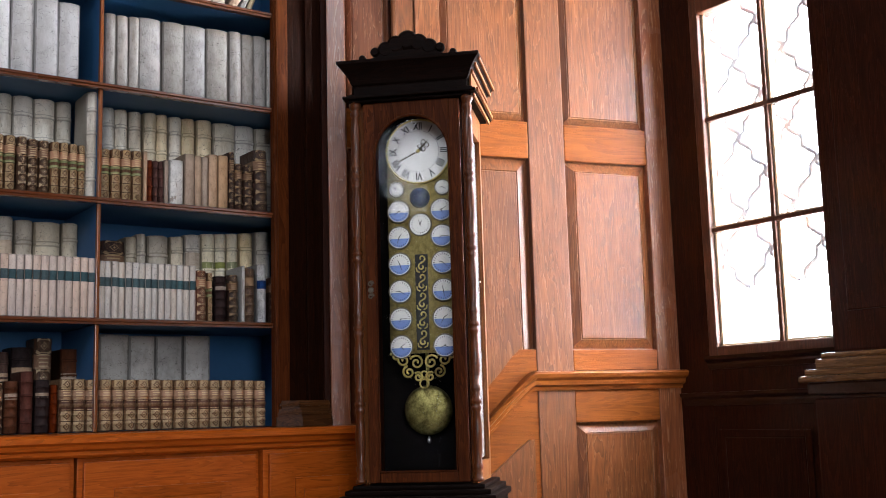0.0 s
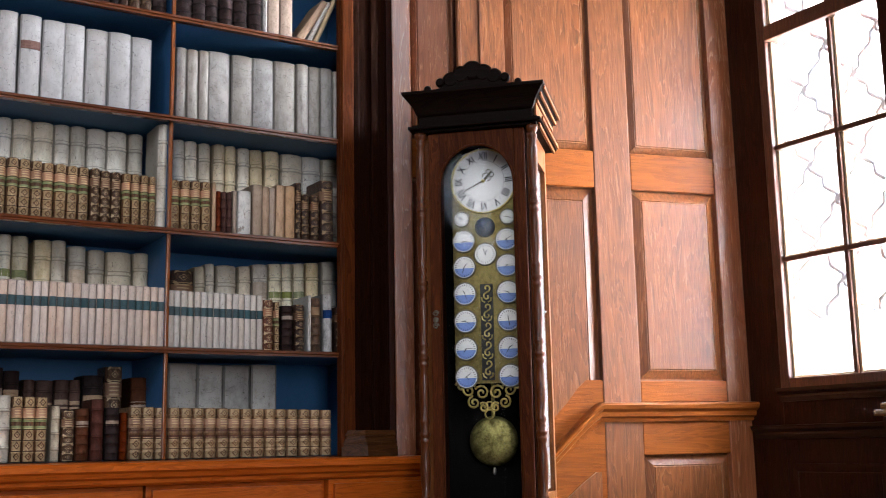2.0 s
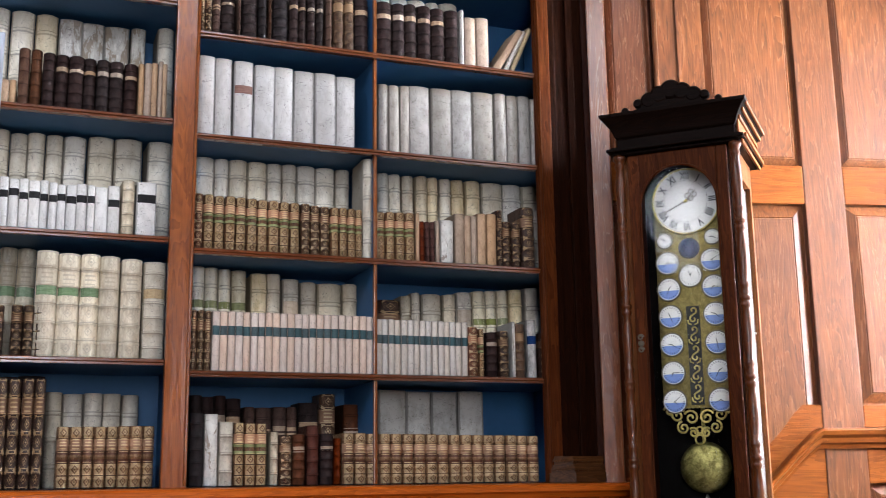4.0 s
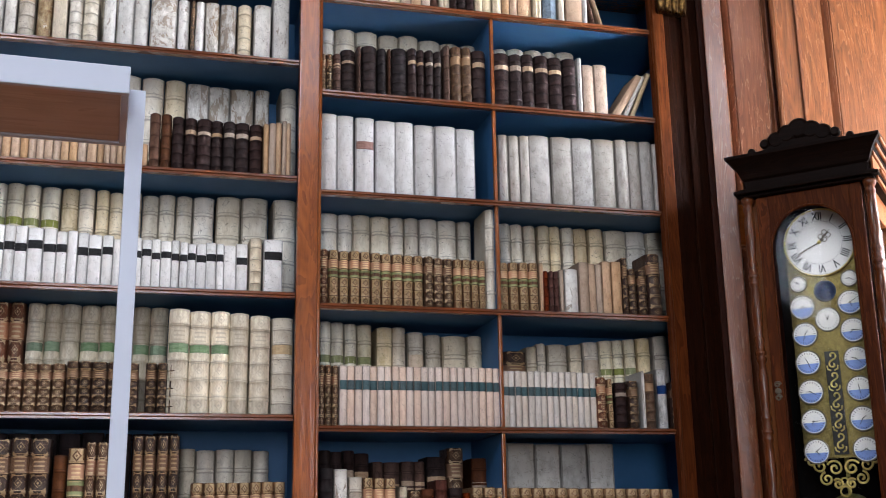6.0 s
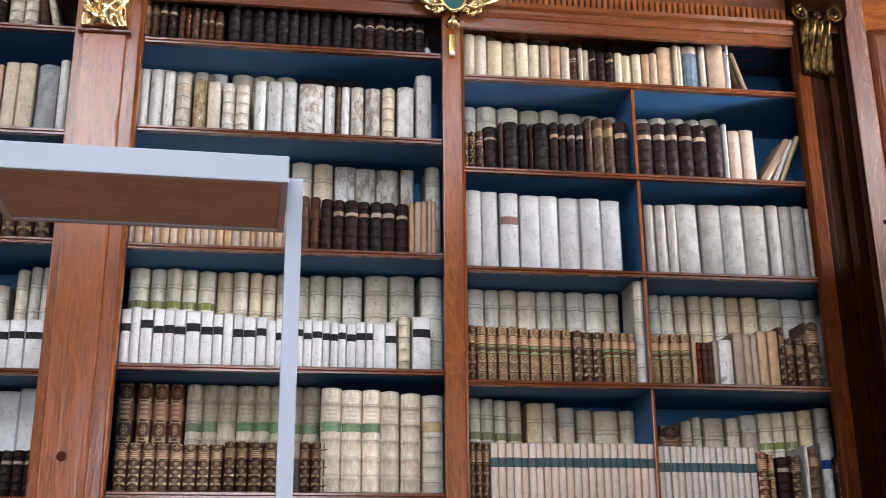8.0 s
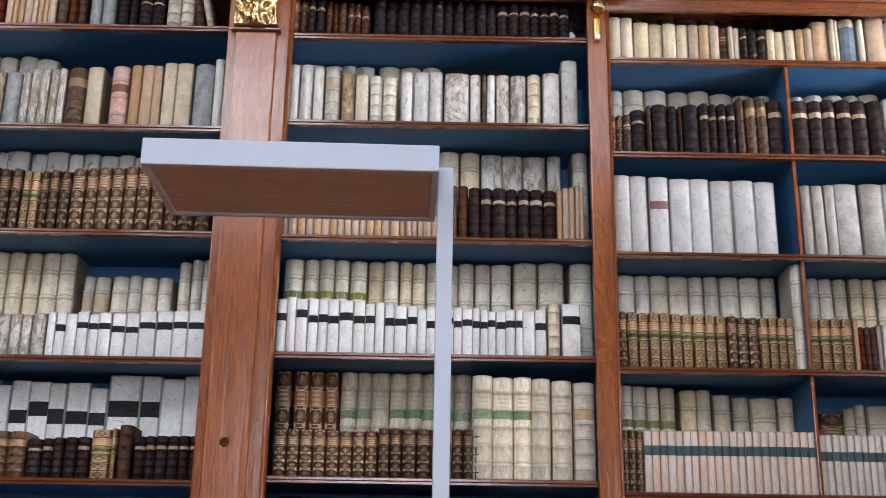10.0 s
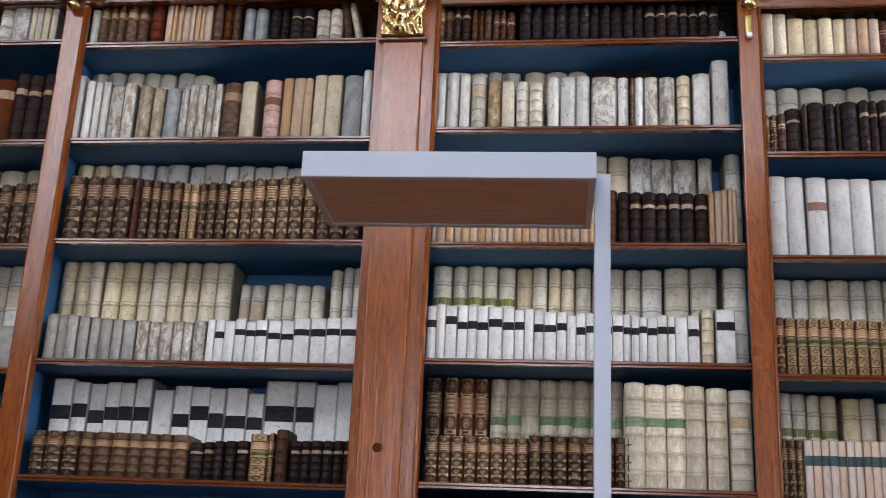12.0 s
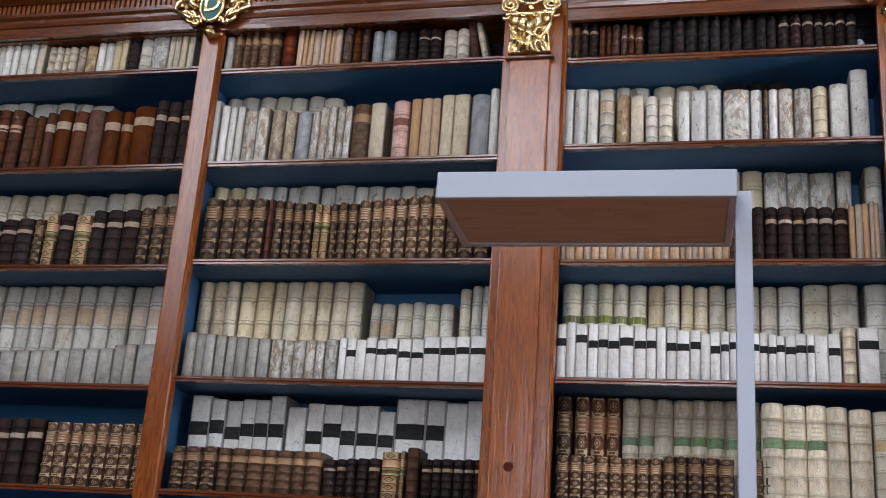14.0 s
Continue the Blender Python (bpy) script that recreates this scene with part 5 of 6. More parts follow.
def book_mesh(name, mat, bands, seed, round_=0.15):
    """A book one unit wide, deep and high: rounded spine with raised bands, boards, pages set back at the head."""
    rnd = random.Random(seed)
    zs = [(0.0, 0.02), (0.012, 0.0)]
    for k in range(bands):
        z = (k + 0.8) / (bands + 0.6)
        zs += [(z - 0.016, 0.0), (z - 0.009, -0.034), (z + 0.009, -0.034), (z + 0.016, 0.0)]
    zs += [(0.985, 0.0), (1.0, 0.025)]
    xs = (-0.5, -0.42, -0.22, 0.0, 0.22, 0.42, 0.5)
    bm = bmesh.new()
    rings = []
    for z, out in zs:
        wob = rnd.uniform(-0.004, 0.004)
        ring = [bm.verts.new((x * (0.985 if out > 0 else 1), bulge(x, round_) + out + wob + 0.012, z)) for x in xs]
        ring += [bm.verts.new((0.5, 1.0, z)), bm.verts.new((-0.5, 1.0, z))]
        rings.append(ring)
    k = len(rings[0])
    for a, b in zip(rings, rings[1:]):
        for i in range(k):
            f = bm.faces.new((a[i], a[(i + 1) % k], b[(i + 1) % k], b[i]))
            f.smooth = 0 < i < 5
    bm.faces.new(rings[0][::-1]), bm.faces.new(rings[-1])
    return finish(name, bm, mat)


def label_mesh(mat, round_):
    xs = (-0.47, -0.3, 0.0, 0.3, 0.47)
    bm = bmesh.new()
    rings = [[bm.verts.new((x, bulge(x, round_) + 0.012 - y, z)) for x in xs] for y, z in ((-0.01, 0), (0.014, 0), (0.014, 1), (-0.01, 1))]
    for a, b in zip(rings, rings[1:] + rings[:1]):
        for i in range(4):
            bm.faces.new((a[i], a[i + 1], b[i + 1], b[i]))
    bm.faces.new([r[0] for r in rings]), bm.faces.new([r[-1] for r in rings][::-1])
    bmesh.ops.recalc_face_normals(bm, faces=bm.faces)
    return finish("title_label", bm, mat)


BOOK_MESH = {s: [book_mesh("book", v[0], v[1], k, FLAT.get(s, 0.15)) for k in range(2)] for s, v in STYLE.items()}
LABEL_MESH = {(c, s): label_mesh(LABEL_MAT[c], FLAT.get(s, 0.15)) for s, (c, *_) in LABELS.items()}
BOUNDS = {b: (v[0] + 0.003, v[1] - 0.003) for b, v in INNER.items()}
dice = random.Random(11)


KIND = {"vellum": "vellum_book", "vellum_band": "vellum_folio", "vellum_big": "vellum_folio", "vellum_cream": "vellum_folio", "vellum_green": "vellum_folio", "folio": "vellum_folio",
        "white": "white_book", "pink_series": "series_volume", "grey_series": "series_volume", "cream": "paper_book", "tan": "paper_book", "grey": "paper_book", "pink": "paper_book", "gilt": "gilt_book"}


def stand_book(style, x, y, z, w, d, h, lean=0.0, group=""):
    mat, bands, _, wobble, words = STYLE[style]
    ob = new(KIND.get(style.split("_")[0], "leather_book") if style not in KIND else KIND[style], dice.choice(BOOK_MESH[style]))
    ob.matrix_world = pose(x, y, z, dice.uniform(-0.6, 0.2), lean, dice.uniform(-1.2, 1.2)) @ Matrix.Diagonal((w, d, h, 1))
    tagged(ob, words, "book", group)
    spec = LABELS.get(style)
    if spec and dice.random() < spec[3]:
        patch = new("title_label", LABEL_MESH[spec[0], style])
        patch.parent = ob
        patch.matrix_local = pose(0, 0, spec[1] + dice.uniform(-1, 1) * spec[4]) @ Matrix.Diagonal((1, 1, spec[2] * dice.uniform(0.9, 1.1) if spec[4] else spec[2], 1))
    return ob


def fill(shelf, z, runs):
    """Books in runs: style, from, to, heights at both ends, number, front row (0) or rear row (1)."""
    lo, hi = BOUNDS[shelf[0]]
    ceiling_gap = min([t for t in BAYS[shelf[0]][2] if t > z + 0.05] + [CASE_TOP]) - z - 0.03
    for style, x0, x1, h0, h1, n, row in runs:
        x0, x1 = max(x0, lo), min(x1, hi)
        _, _, depth, wobble, _ = STYLE[style]
        cuts = [0.0]
        for k in range(n):
            cuts.append(cuts[-1] + 1 + dice.uniform(-1, 1) * min(0.28, wobble * 12))
        for k in range(n):
            a, b = x0 + (x1 - x0) * cuts[k] / cuts[-1], x0 + (x1 - x0) * cuts[k + 1] / cuts[-1]
            h = (h0 + (h1 - h0) * (k + 0.5) / n) * (1 + dice.uniform(-1, 1) * wobble)
            y = (3.022 if row == 0 else 3.215) + dice.uniform(0, 0.012)
            lean = dice.uniform(-0.5, 0.5) if wobble > 0.01 else 0.0
            stand_book(style, (a + b) / 2, y, z + 0.0008, (b - a) * 0.975, min(depth, 0.185 if row == 0 else 0.2), min(h, ceiling_gap), lean, "books on one shelf")


fill("A0", 3.213, [
    ("cream", 0.011, 0.114, 0.201, 0.208, 2, 0),
    ("cream", 0.114, 0.343, 0.186, 0.18, 4, 0),
    ("tan", 0.343, 0.472, 0.174, 0.172, 3, 0),
    ("brown_label", 0.472, 0.512, 0.166, 0.169, 1, 0),
    ("cream", 0.512, 0.559, 0.169, 0.169, 2, 0),
    ("dark_label", 0.561, 0.672, 0.161, 0.163, 3, 0),
    ("cream", 0.672, 0.791, 0.158, 0.157, 3, 0),
    ("tan", 0.791, 0.863, 0.165, 0.17, 2, 0),
    ("tan", 0.865, 0.932, 0.203, 0.208, 1, 0),
    ("cream", 0.935, 0.979, 0.214, 0.216, 2, 0),
    ("cream_blue", 0.981, 1.054, 0.214, 0.219, 1, 0),
    ("cream", 1.057, 1.085, 0.222, 0.223, 1, 0),
    ("tan", 1.088, 1.169, 0.229, 0.235, 1, 0),
    ("vellum", 1.169, 1.195, 0.229, 0.231, 1, 0),
    ("olive", 0.12, 0.797, 0.342, 0.322, 8, 1),
])
fill("A1", 2.795, [
    ("gilt_brown", 0.005, 0.057, 0.171, 0.174, 2, 0),
    ("brown_label", 0.057, 0.091, 0.174, 0.176, 1, 0),
    ("dark_label", 0.093, 0.153, 0.201, 0.205, 1, 0),
    ("brown", 0.158, 0.173, 0.215, 0.216, 1, 0),
    ("dark_label", 0.178, 0.243, 0.224, 0.228, 1, 0),
    ("dark", 0.245, 0.283, 0.22, 0.222, 1, 0),
    ("brown", 0.288, 0.3, 0.222, 0.223, 1, 0),
    ("dark", 0.303, 0.371, 0.228, 0.232, 1, 0),
    ("dark_label", 0.373, 0.519, 0.232, 0.23, 4, 0),
    ("brown", 0.528, 0.557, 0.256, 0.258, 1, 0),
    ("brown_band", 0.56, 0.651, 0.258, 0.258, 2, 0),
    ("dark_label", 0.653, 0.715, 0.253, 0.256, 1, 0),
    ("vellum_band", 0.025, 0.735, 0.384, 0.37, 8, 1),
    ("dark_label", 0.749, 1.128, 0.253, 0.258, 6, 0),
    ("vellum", 1.132, 1.152, 0.266, 0.267, 1, 0),
    ("tan", 1.154, 1.269, 0.238, 0.236, 2, 0),
    ("vellum_band", 0.815, 1.208, 0.366, 0.388, 5, 1),
])
fill("A2", 2.373, [
    ("vellum_big", 0.006, 0.146, 0.327, 0.334, 2, 0),
    ("vellum_red", 0.15, 0.228, 0.324, 0.327, 1, 0),
    ("vellum_big", 0.23, 0.656, 0.322, 0.316, 5, 0),
    ("vellum_smooth", 0.759, 0.893, 0.301, 0.302, 3, 0),
    ("vellum_smooth", 0.894, 1.289, 0.312, 0.319, 4, 0),
    ("vellum_smooth", 1.289, 1.528, 0.319, 0.319, 4, 0),
])
fill("A3", 1.918, [
    ("vellum_band", 0.031, 0.692, 0.439, 0.433, 9, 1),
    ("gilt_red", 0.009, 0.045, 0.221, 0.222, 1, 0),
    ("gilt_tan", 0.047, 0.429, 0.22, 0.212, 9, 0),
    ("gilt_brown", 0.432, 0.553, 0.212, 0.206, 3, 0),
    ("gilt_tan", 0.555, 0.689, 0.206, 0.203, 4, 0),
    ("vellum_band", 0.689, 0.734, 0.421, 0.423, 1, 0),
    ("vellum_band", 0.817, 0.926, 0.44, 0.441, 2, 1),
    ("vellum_cream", 0.931, 1.096, 0.441, 0.441, 3, 1),
    ("vellum_band", 1.101, 1.159, 0.441, 0.443, 1, 1),
    ("vellum_cream", 1.162, 1.298, 0.443, 0.442, 2, 1),
    ("vellum_band", 1.303, 1.61, 0.443, 0.447, 3, 1),
    ("gilt_tan", 0.745, 0.914, 0.202, 0.206, 4, 0),
    ("tan", 0.916, 0.933, 0.202, 0.202, 1, 0),
    ("brown_red", 0.933, 1.006, 0.179, 0.176, 3, 0),
    ("tan", 1.006, 1.025, 0.181, 0.181, 1, 0),
    ("vellum", 1.028, 1.088, 0.188, 0.19, 1, 0),
    ("tan", 1.092, 1.28, 0.216, 0.225, 5, 0),
    ("gilt_dark", 1.285, 1.314, 0.251, 0.252, 1, 0),
    ("gilt_dark", 1.311, 1.396, 0.202, 0.2, 2, 0),
    ("gilt_dark", 1.406, 1.472, 0.271, 0.273, 1, 0),
])
fill("A4", 1.452, [
    ("vellum_green", 0.037, 0.26, 0.439, 0.427, 4, 1),
    ("vellum_cream", 0.272, 0.399, 0.418, 0.416, 2, 1),
    ("vellum_tanlabel", 0.41, 0.48, 0.398, 0.399, 1, 1),
    ("vellum_grey", 0.485, 0.555, 0.399, 0.398, 1, 1),
    ("vellum_grey", 0.558, 0.664, 0.395, 0.397, 1, 1),
    ("vellum_cream", 0.666, 0.733, 0.397, 0.398, 1, 1),
    ("gilt_brown", 0.008, 0.089, 0.23, 0.231, 3, 0),
    ("pink_series", 0.091, 0.735, 0.229, 0.233, 22, 0),
    ("grey_series", 0.744, 1.142, 0.224, 0.224, 15, 0),
    ("gilt_red", 1.142, 1.189, 0.209, 0.207, 1, 0),
    ("gilt_tan", 1.193, 1.217, 0.2, 0.2, 1, 0),
    ("dark_label", 1.227, 1.28, 0.19, 0.19, 1, 0),
    ("gilt_dark", 1.287, 1.334, 0.196, 0.196, 1, 0),
    ("vellum", 1.343, 1.357, 0.231, 0.231, 1, 0),
    ("brown_band", 1.358, 1.41, 0.23, 0.23, 1, 0),
    ("vellum_navy", 1.418, 1.463, 0.25, 0.25, 1, 0),
    ("gilt_dark", 1.471, 1.512, 0.197, 0.193, 1, 0),
    ("gilt_dark", 0.819, 0.917, 0.34, 0.341, 1, 1),
    ("vellum_grey", 0.921, 1.013, 0.36, 0.375, 2, 1),
    ("vellum_grey", 1.016, 1.107, 0.375, 0.376, 1, 1),
    ("vellum_cream", 1.112, 1.171, 0.377, 0.377, 1, 1),
    ("vellum_tanlabel", 1.176, 1.25, 0.387, 0.388, 1, 1),
    ("vellum_green", 1.253, 1.424, 0.393, 0.41, 3, 1),
    ("vellum_cream", 1.429, 1.494, 0.41, 0.411, 1, 1),
    ("vellum_grey", 1.507, 1.582, 0.42, 0.422, 1, 1),
])
fill("A5", 1.027, [
    ("dark", 0.02, 0.074, 0.266, 0.266, 1, 0),
    ("vellum", 0.076, 0.127, 0.266, 0.267, 1, 0),
    ("vellum_grey", 0.13, 0.184, 0.238, 0.238, 1, 0),
    ("gilt_tan", 0.186, 0.311, 0.234, 0.23, 3, 0),
    ("vellum_grey", 0.325, 0.359, 0.2, 0.201, 1, 0),
    ("gilt_brown", 0.362, 0.41, 0.184, 0.184, 1, 0),
    ("brown_label", 0.412, 0.462, 0.188, 0.188, 1, 0),
    ("brown_red", 0.466, 0.515, 0.222, 0.222, 1, 0),
    ("dark_label", 0.519, 0.573, 0.196, 0.196, 1, 0),
    ("brown_red", 0.575, 0.605, 0.179, 0.179, 1, 0),
    ("gilt_series", 0.607, 1.454, 0.196, 0.186, 17, 0),
    ("dark_label", 0.047, 0.248, 0.351, 0.341, 4, 1),
    ("brown_label", 0.26, 0.474, 0.31, 0.303, 4, 1),
    ("dark_label", 0.481, 0.564, 0.326, 0.327, 1, 1),
    ("gilt_brown", 0.568, 0.636, 0.363, 0.364, 1, 1),
    ("brown_label", 0.668, 0.739, 0.323, 0.324, 1, 1),
    ("vellum_smooth", 0.817, 1.29, 0.378, 0.384, 4, 1),
])
fill("B5", 1.027, [
    ("gilt_series", -0.446, -0.106, 0.215, 0.22, 8, 0),
    ("vellum_grey", -0.484, -0.146, 0.352, 0.352, 5, 1),
    ("gilt_dark", -1.272, -0.933, 0.372, 0.369, 5, 0),
    ("brown", -0.924, -0.877, 0.318, 0.318, 1, 0),
    ("gilt_tan", -0.874, -0.816, 0.341, 0.341, 1, 0),
    ("gilt_brown", -0.815, -0.739, 0.357, 0.357, 2, 0),
    ("gilt_dark", -0.652, -0.492, 0.382, 0.382, 4, 0),
    ("dark", -1.292, -0.486, 0.409, 0.412, 9, 1),
])
fill("B0", 3.3, [
    ("brown_band", -1.331, -1.254, 0.19, 0.185, 2, 0),
    ("dark_label", -1.252, -1.178, 0.185, 0.18, 2, 0),
    ("brown", -1.175, -1.088, 0.169, 0.164, 3, 0),
    ("brown_label", -1.086, -0.99, 0.164, 0.153, 3, 0),
    ("dark", -0.974, -0.459, 0.195, 0.173, 11, 0),
    ("dark_label", -0.457, -0.152, 0.173, 0.165, 7, 0),
])
fill("B1", 2.91, [
    ("vellum", -1.322, -1.217, 0.268, 0.263, 2, 0),
    ("vellum", -1.214, -1.17, 0.256, 0.254, 1, 0),
    ("vellum_tanlabel", -1.167, -1.103, 0.251, 0.248, 1, 0),
    ("brown_worn", -1.098, -1.041, 0.235, 0.233, 1, 0),
    ("cream", -1.038, -0.984, 0.227, 0.225, 1, 0),
    ("vellum_band", -0.981, -0.868, 0.22, 0.21, 2, 0),
    ("vellum", -0.851, -0.804, 0.24, 0.238, 1, 0),
    ("vellum", -0.801, -0.68, 0.245, 0.24, 2, 0),
    ("vellum_worn", -0.675, -0.572, 0.242, 0.238, 1, 0),
    ("vellum", -0.568, -0.523, 0.233, 0.231, 1, 0),
    ("gilt_dark", -0.52, -0.503, 0.231, 0.23, 1, 0),
    ("vellum", -0.501, -0.464, 0.232, 0.231, 1, 0),
    ("vellum_worn", -0.46, -0.34, 0.23, 0.23, 2, 0),
    ("vellum_cream", -0.334, -0.277, 0.24, 0.237, 1, 0),
    ("vellum", -0.268, -0.199, 0.242, 0.244, 1, 0),
    ("vellum", -0.192, -0.125, 0.305, 0.302, 1, 0),
    ("vellum", -1.338, -0.975, 0.394, 0.378, 5, 1),
    ("vellum_cream", -0.963, -0.693, 0.409, 0.386, 3, 1),
    ("dark", -0.67, -0.398, 0.38, 0.367, 3, 1),
])
fill("B2", 2.42, [
    ("vellum_band", -1.324, -0.607, 0.495, 0.457, 8, 1),
    ("vellum_cream", -0.602, -0.518, 0.452, 0.45, 1, 1),
    ("vellum_worn", -0.516, -0.182, 0.45, 0.447, 4, 1),
    ("vellum_band", -0.128, -0.061, 0.465, 0.463, 1, 1),
    ("tan", -1.31, -0.657, 0.103, 0.098, 22, 0),
    ("brown", -0.654, -0.572, 0.227, 0.226, 2, 0),
    ("dark_label", -0.57, -0.222, 0.226, 0.216, 7, 0),
    ("tan", -0.218, -0.109, 0.225, 0.237, 5, 0),
])
fill("B3", 1.953, [
    ("vellum_green", -1.318, -0.976, 0.443, 0.434, 5, 1),
    ("vellum_cream", -0.971, -0.737, 0.43, 0.423, 4, 1),
    ("vellum_band", -0.733, -0.39, 0.428, 0.428, 5, 1),
    ("vellum_band", -0.383, -0.285, 0.438, 0.438, 1, 1),
    ("vellum_band", -0.279, -0.171, 0.442, 0.442, 1, 1),
    ("vellum_band", -0.15, -0.048, 0.456, 0.456, 1, 1),
    ("white_label", -1.305, -0.764, 0.223, 0.195, 13, 0),
    ("white_label", -0.764, -0.266, 0.184, 0.188, 14, 0),
    ("vellum_cream", -0.261, -0.212, 0.216, 0.216, 1, 0),
    ("white_label", -0.207, -0.133, 0.208, 0.209, 1, 0),
])
fill("B4", 1.49, [
    ("gilt_dark", -1.324, -1.257, 0.459, 0.46, 1, 1),
    ("gilt_red", -1.249, -1.072, 0.433, 0.433, 3, 1),
    ("folio_green", -1.064, -0.547, 0.442, 0.438, 8, 1),
    ("folio_green", -0.549, -0.254, 0.392, 0.379, 4, 0),
    ("folio_green", -0.248, -0.173, 0.375, 0.373, 1, 0),
    ("folio_cream", -0.169, -0.085, 0.367, 0.366, 1, 0),
    ("gilt_brown", -1.288, -0.902, 0.172, 0.174, 8, 0),
    ("gilt_dark", -0.9, -0.646, 0.183, 0.184, 5, 0),
    ("gilt_dark", -0.623, -0.506, 0.185, 0.185, 3, 0),
])
fill("C0", 3.325, [
    ("vellum", -2.876, -2.834, 0.187, 0.185, 1, 0),
    ("brown_band", -2.831, -2.608, 0.202, 0.195, 5, 0),
    ("brown_red", -2.595, -2.532, 0.2, 0.196, 1, 0),
    ("tan", -2.521, -2.311, 0.196, 0.184, 8, 0),
    ("brown", -2.307, -2.188, 0.195, 0.188, 3, 0),
    ("grey", -2.173, -2.064, 0.17, 0.164, 2, 0),
    ("dark", -2.053, -1.971, 0.157, 0.169, 2, 0),
    ("dark_label", -1.964, -1.859, 0.169, 0.163, 2, 0),
    ("vellum_grey", -1.851, -1.733, 0.162, 0.161, 2, 0),
])
fill("C1", 2.875, [
    ("vellum", -2.912, -2.852, 0.308, 0.305, 1, 0),
    ("vellum", -2.844, -2.734, 0.288, 0.278, 3, 0),
    ("vellum_worn", -2.73, -2.614, 0.267, 0.263, 2, 0),
    ("brown_worn", -2.608, -2.488, 0.257, 0.252, 2, 0),
    ("grey", -2.485, -2.416, 0.247, 0.244, 1, 0),
    ("vellum_worn", -2.414, -2.232, 0.249, 0.264, 5, 0),
    ("brown_band", -2.23, -2.15, 0.269, 0.266, 1, 0),
    ("cream", -2.145, -2.079, 0.266, 0.263, 1, 0),
    ("pink_worn", -2.047, -1.972, 0.278, 0.275, 1, 0),
    ("tan", -1.967, -1.835, 0.28, 0.28, 3, 0),
    ("cream", -1.833, -1.712, 0.285, 0.286, 2, 0),
    ("grey", -1.71, -1.625, 0.291, 0.287, 1, 0),
    ("vellum", -1.624, -1.585, 0.314, 0.312, 1, 0),
    ("vellum_band", -2.932, -2.348, 0.448, 0.4, 7, 1),
])
fill("C2", 2.428, [
    ("vellum_cream", -2.946, -2.717, 0.456, 0.439, 3, 1),
    ("vellum", -2.708, -1.636, 0.412, 0.401, 14, 1),
    ("gilt_dark", -2.863, -2.573, 0.291, 0.286, 4, 0),
    ("brown_red", -2.57, -2.539, 0.281, 0.281, 1, 0),
    ("gilt_dark", -2.536, -2.361, 0.275, 0.262, 4, 0),
    ("gilt_tan", -2.357, -2.284, 0.257, 0.25, 2, 0),
    ("gilt_dark", -2.282, -2.16, 0.256, 0.259, 3, 0),
    ("gilt_brown", -2.158, -1.784, 0.269, 0.287, 7, 0),
    ("gilt_dark", -1.781, -1.598, 0.272, 0.269, 3, 0),
])
fill("C3", 1.925, [
    ("vellum_cream", -2.936, -2.579, 0.504, 0.493, 5, 1),
    ("vellum_cream", -2.576, -2.165, 0.493, 0.483, 6, 1),
    ("vellum_tanlabel", -2.133, -2.023, 0.378, 0.379, 2, 1),
    ("vellum_band", -2.018, -1.769, 0.379, 0.38, 4, 1),
    ("vellum_band", -1.742, -1.606, 0.444, 0.454, 3, 1),
    ("vellum_smooth", -2.864, -2.482, 0.192, 0.168, 8, 0),
    ("vellum_worn", -2.48, -2.19, 0.168, 0.167, 6, 0),
    ("white_label", -2.185, -1.937, 0.169, 0.175, 6, 0),
    ("white_label", -1.935, -1.574, 0.177, 0.198, 6, 0),
])
fill("C4", 1.47, [
    ("white_label", -2.881, -2.454, 0.412, 0.409, 6, 1),
    ("white_label", -2.446, -1.98, 0.385, 0.383, 6, 1),
    ("white_label", -1.978, -1.598, 0.421, 0.435, 4, 1),
    ("gilt_dark", -2.853, -2.651, 0.171, 0.178, 3, 0),
    ("brown_band", -2.648, -2.208, 0.176, 0.172, 7, 0),
    ("dark_label", -2.203, -1.972, 0.145, 0.154, 5, 0),
    ("gilt_tan", -1.967, -1.893, 0.18, 0.183, 1, 0),
    ("gilt_tan", -1.891, -1.873, 0.187, 0.188, 1, 0),
    ("brown", -1.867, -1.818, 0.201, 0.203, 1, 0),
    ("dark_label", -1.808, -1.559, 0.16, 0.165, 6, 0),
])
fill("D0", 3.345, [
    ("vellum", -4.443, -3.843, 0.225, 0.198, 11, 0),
    ("cream", -3.841, -3.801, 0.216, 0.214, 1, 0),
    ("vellum_grey", -3.788, -3.629, 0.164, 0.15, 4, 0),
    ("brown_worn", -3.624, -3.525, 0.156, 0.15, 2, 0),
    ("vellum", -3.525, -3.439, 0.168, 0.163, 2, 0),
    ("cream", -3.44, -3.365, 0.187, 0.189, 2, 0),
    ("dark", -3.362, -3.309, 0.192, 0.189, 1, 0),
    ("vellum_grey", -3.31, -3.243, 0.21, 0.206, 1, 0),
    ("vellum_worn", -3.24, -3.156, 0.206, 0.201, 1, 0),
    ("cream", -3.152, -3.031, 0.195, 0.188, 4, 0),
])
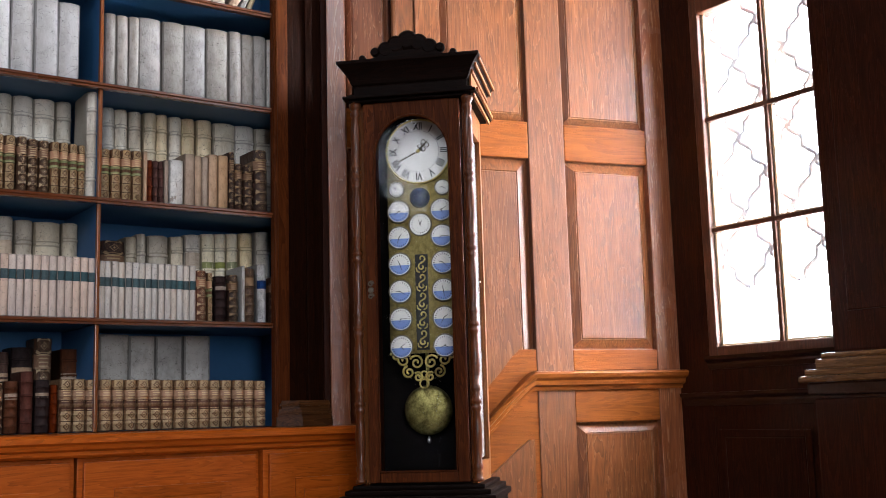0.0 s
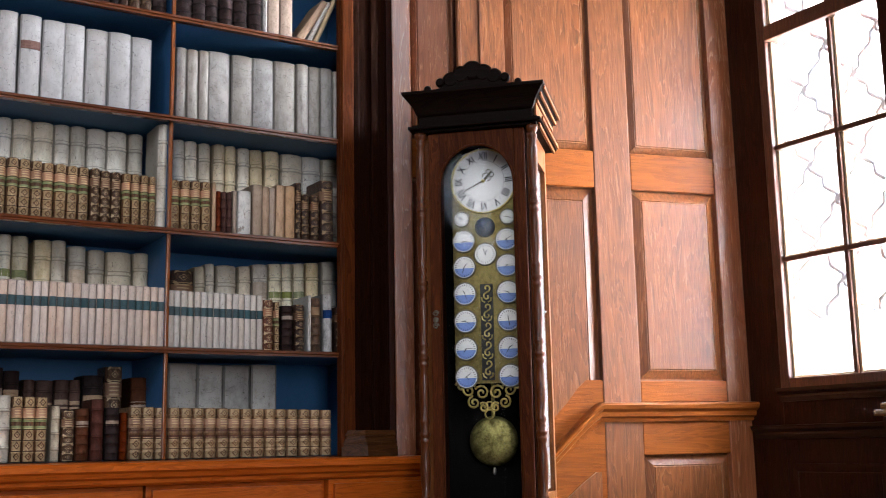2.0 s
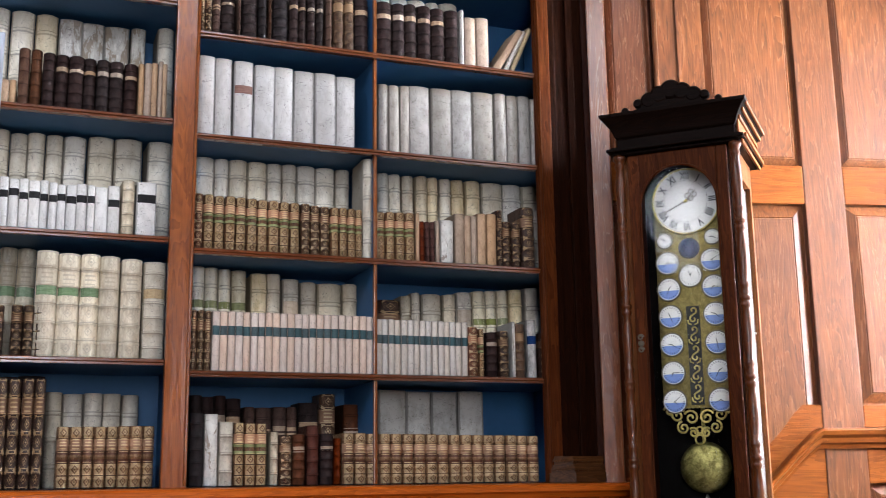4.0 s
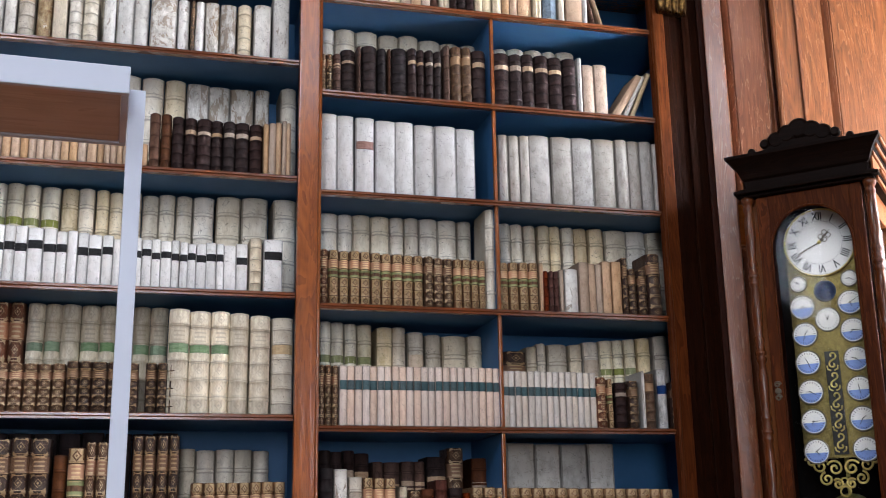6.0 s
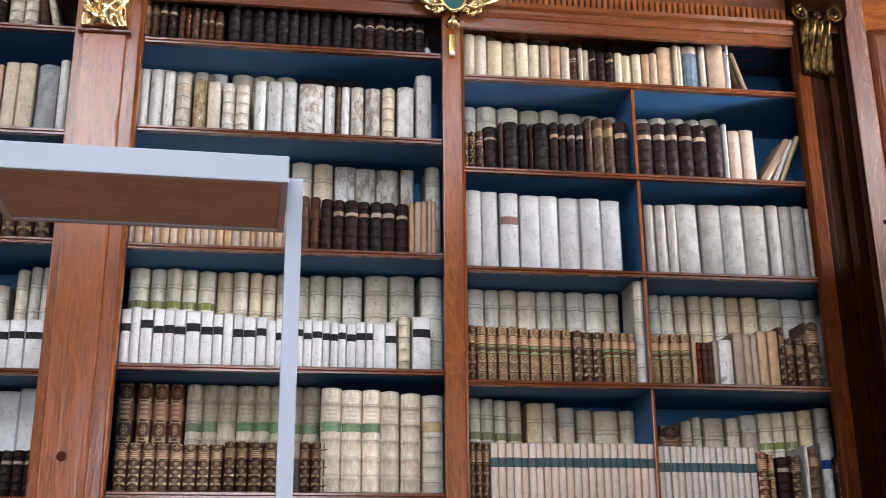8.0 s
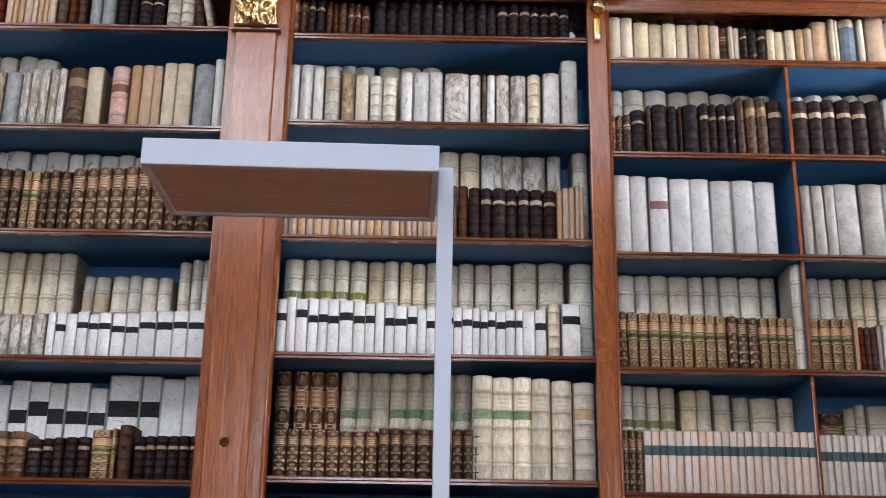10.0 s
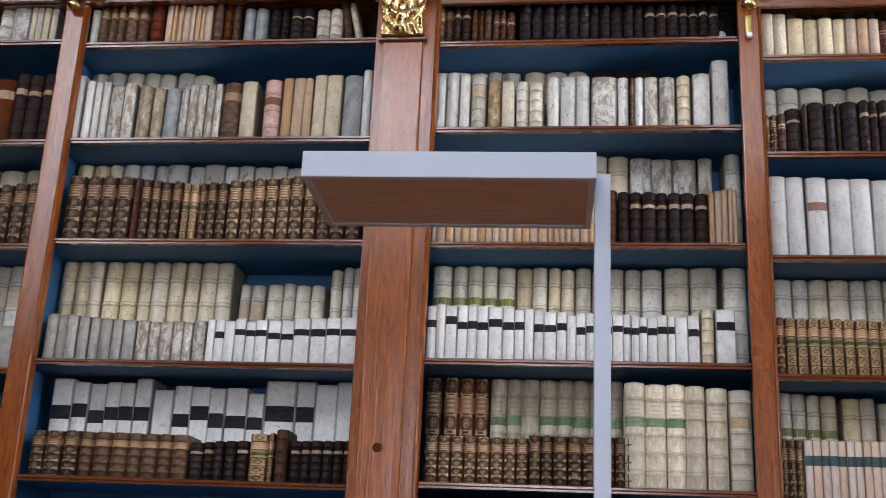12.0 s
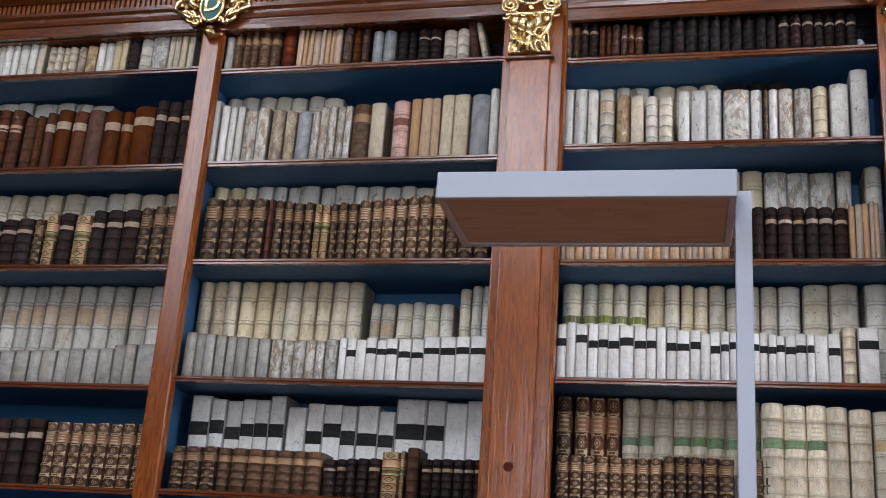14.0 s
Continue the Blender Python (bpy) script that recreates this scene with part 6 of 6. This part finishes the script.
fill("D1", 2.87, [
    ("brown_label", -4.351, -3.853, 0.326, 0.313, 6, 0),
    ("brown", -3.842, -3.731, 0.275, 0.27, 2, 0),
    ("orange_label", -3.731, -3.675, 0.288, 0.286, 1, 0),
    ("orange_label", -3.675, -3.276, 0.303, 0.282, 5, 0),
    ("orange_label", -3.282, -3.171, 0.299, 0.295, 1, 0),
    ("dark_label", -3.173, -2.991, 0.329, 0.322, 3, 0),
    ("vellum", -4.525, -3.512, 0.458, 0.418, 7, 1),
])
fill("D2", 2.405, [
    ("vellum_grey", -4.403, -3.09, 0.428, 0.415, 12, 1),
    ("dark_label", -4.211, -3.684, 0.221, 0.226, 6, 0),
    ("gilt_tan", -3.626, -3.563, 0.246, 0.246, 1, 0),
    ("gilt_dark", -3.681, -3.627, 0.226, 0.225, 1, 0),
    ("dark_label", -3.561, -3.485, 0.251, 0.25, 1, 0),
    ("gilt_tan", -3.477, -3.395, 0.239, 0.238, 1, 0),
    ("dark_label", -3.397, -3.165, 0.262, 0.264, 3, 0),
    ("gilt_dark", -3.164, -2.979, 0.274, 0.285, 3, 0),
])
fill("D3", 1.885, [
    ("vellum_tanlabel", -4.295, -3.075, 0.506, 0.523, 15, 1),
    ("vellum_smooth", -4.06, -3.185, 0.125, 0.159, 13, 0),
    ("vellum_smooth", -3.185, -3.078, 0.174, 0.175, 2, 0),
    ("vellum_smooth", -3.075, -2.969, 0.175, 0.182, 1, 0),
])
fill("D4", 1.462, [
    ("dark_label", -3.99, -3.451, 0.265, 0.276, 7, 0),
    ("gilt_brown", -3.443, -2.954, 0.262, 0.263, 8, 0),
])
# books that lean
for style, x, z, w, h, lean in (("tan", 1.30, 2.797, 0.035, 0.235, 33), ("vellum", 1.345, 2.797, 0.022, 0.225, 26), ("cream", 1.375, 2.797, 0.022, 0.24, 24), ("brown", 1.225, 3.215, 0.022, 0.215, -13), ("tan", 1.262, 3.215, 0.02, 0.20, -16),
                                ("brown", -1.70, 3.327, 0.035, 0.20, -9), ("vellum_grey", -1.655, 3.327, 0.03, 0.19, -13)):
    stand_book(style, x, 3.03, z + abs(math.sin(radians(lean))) * w / 2, w, 0.15, h, lean, "leaning books")
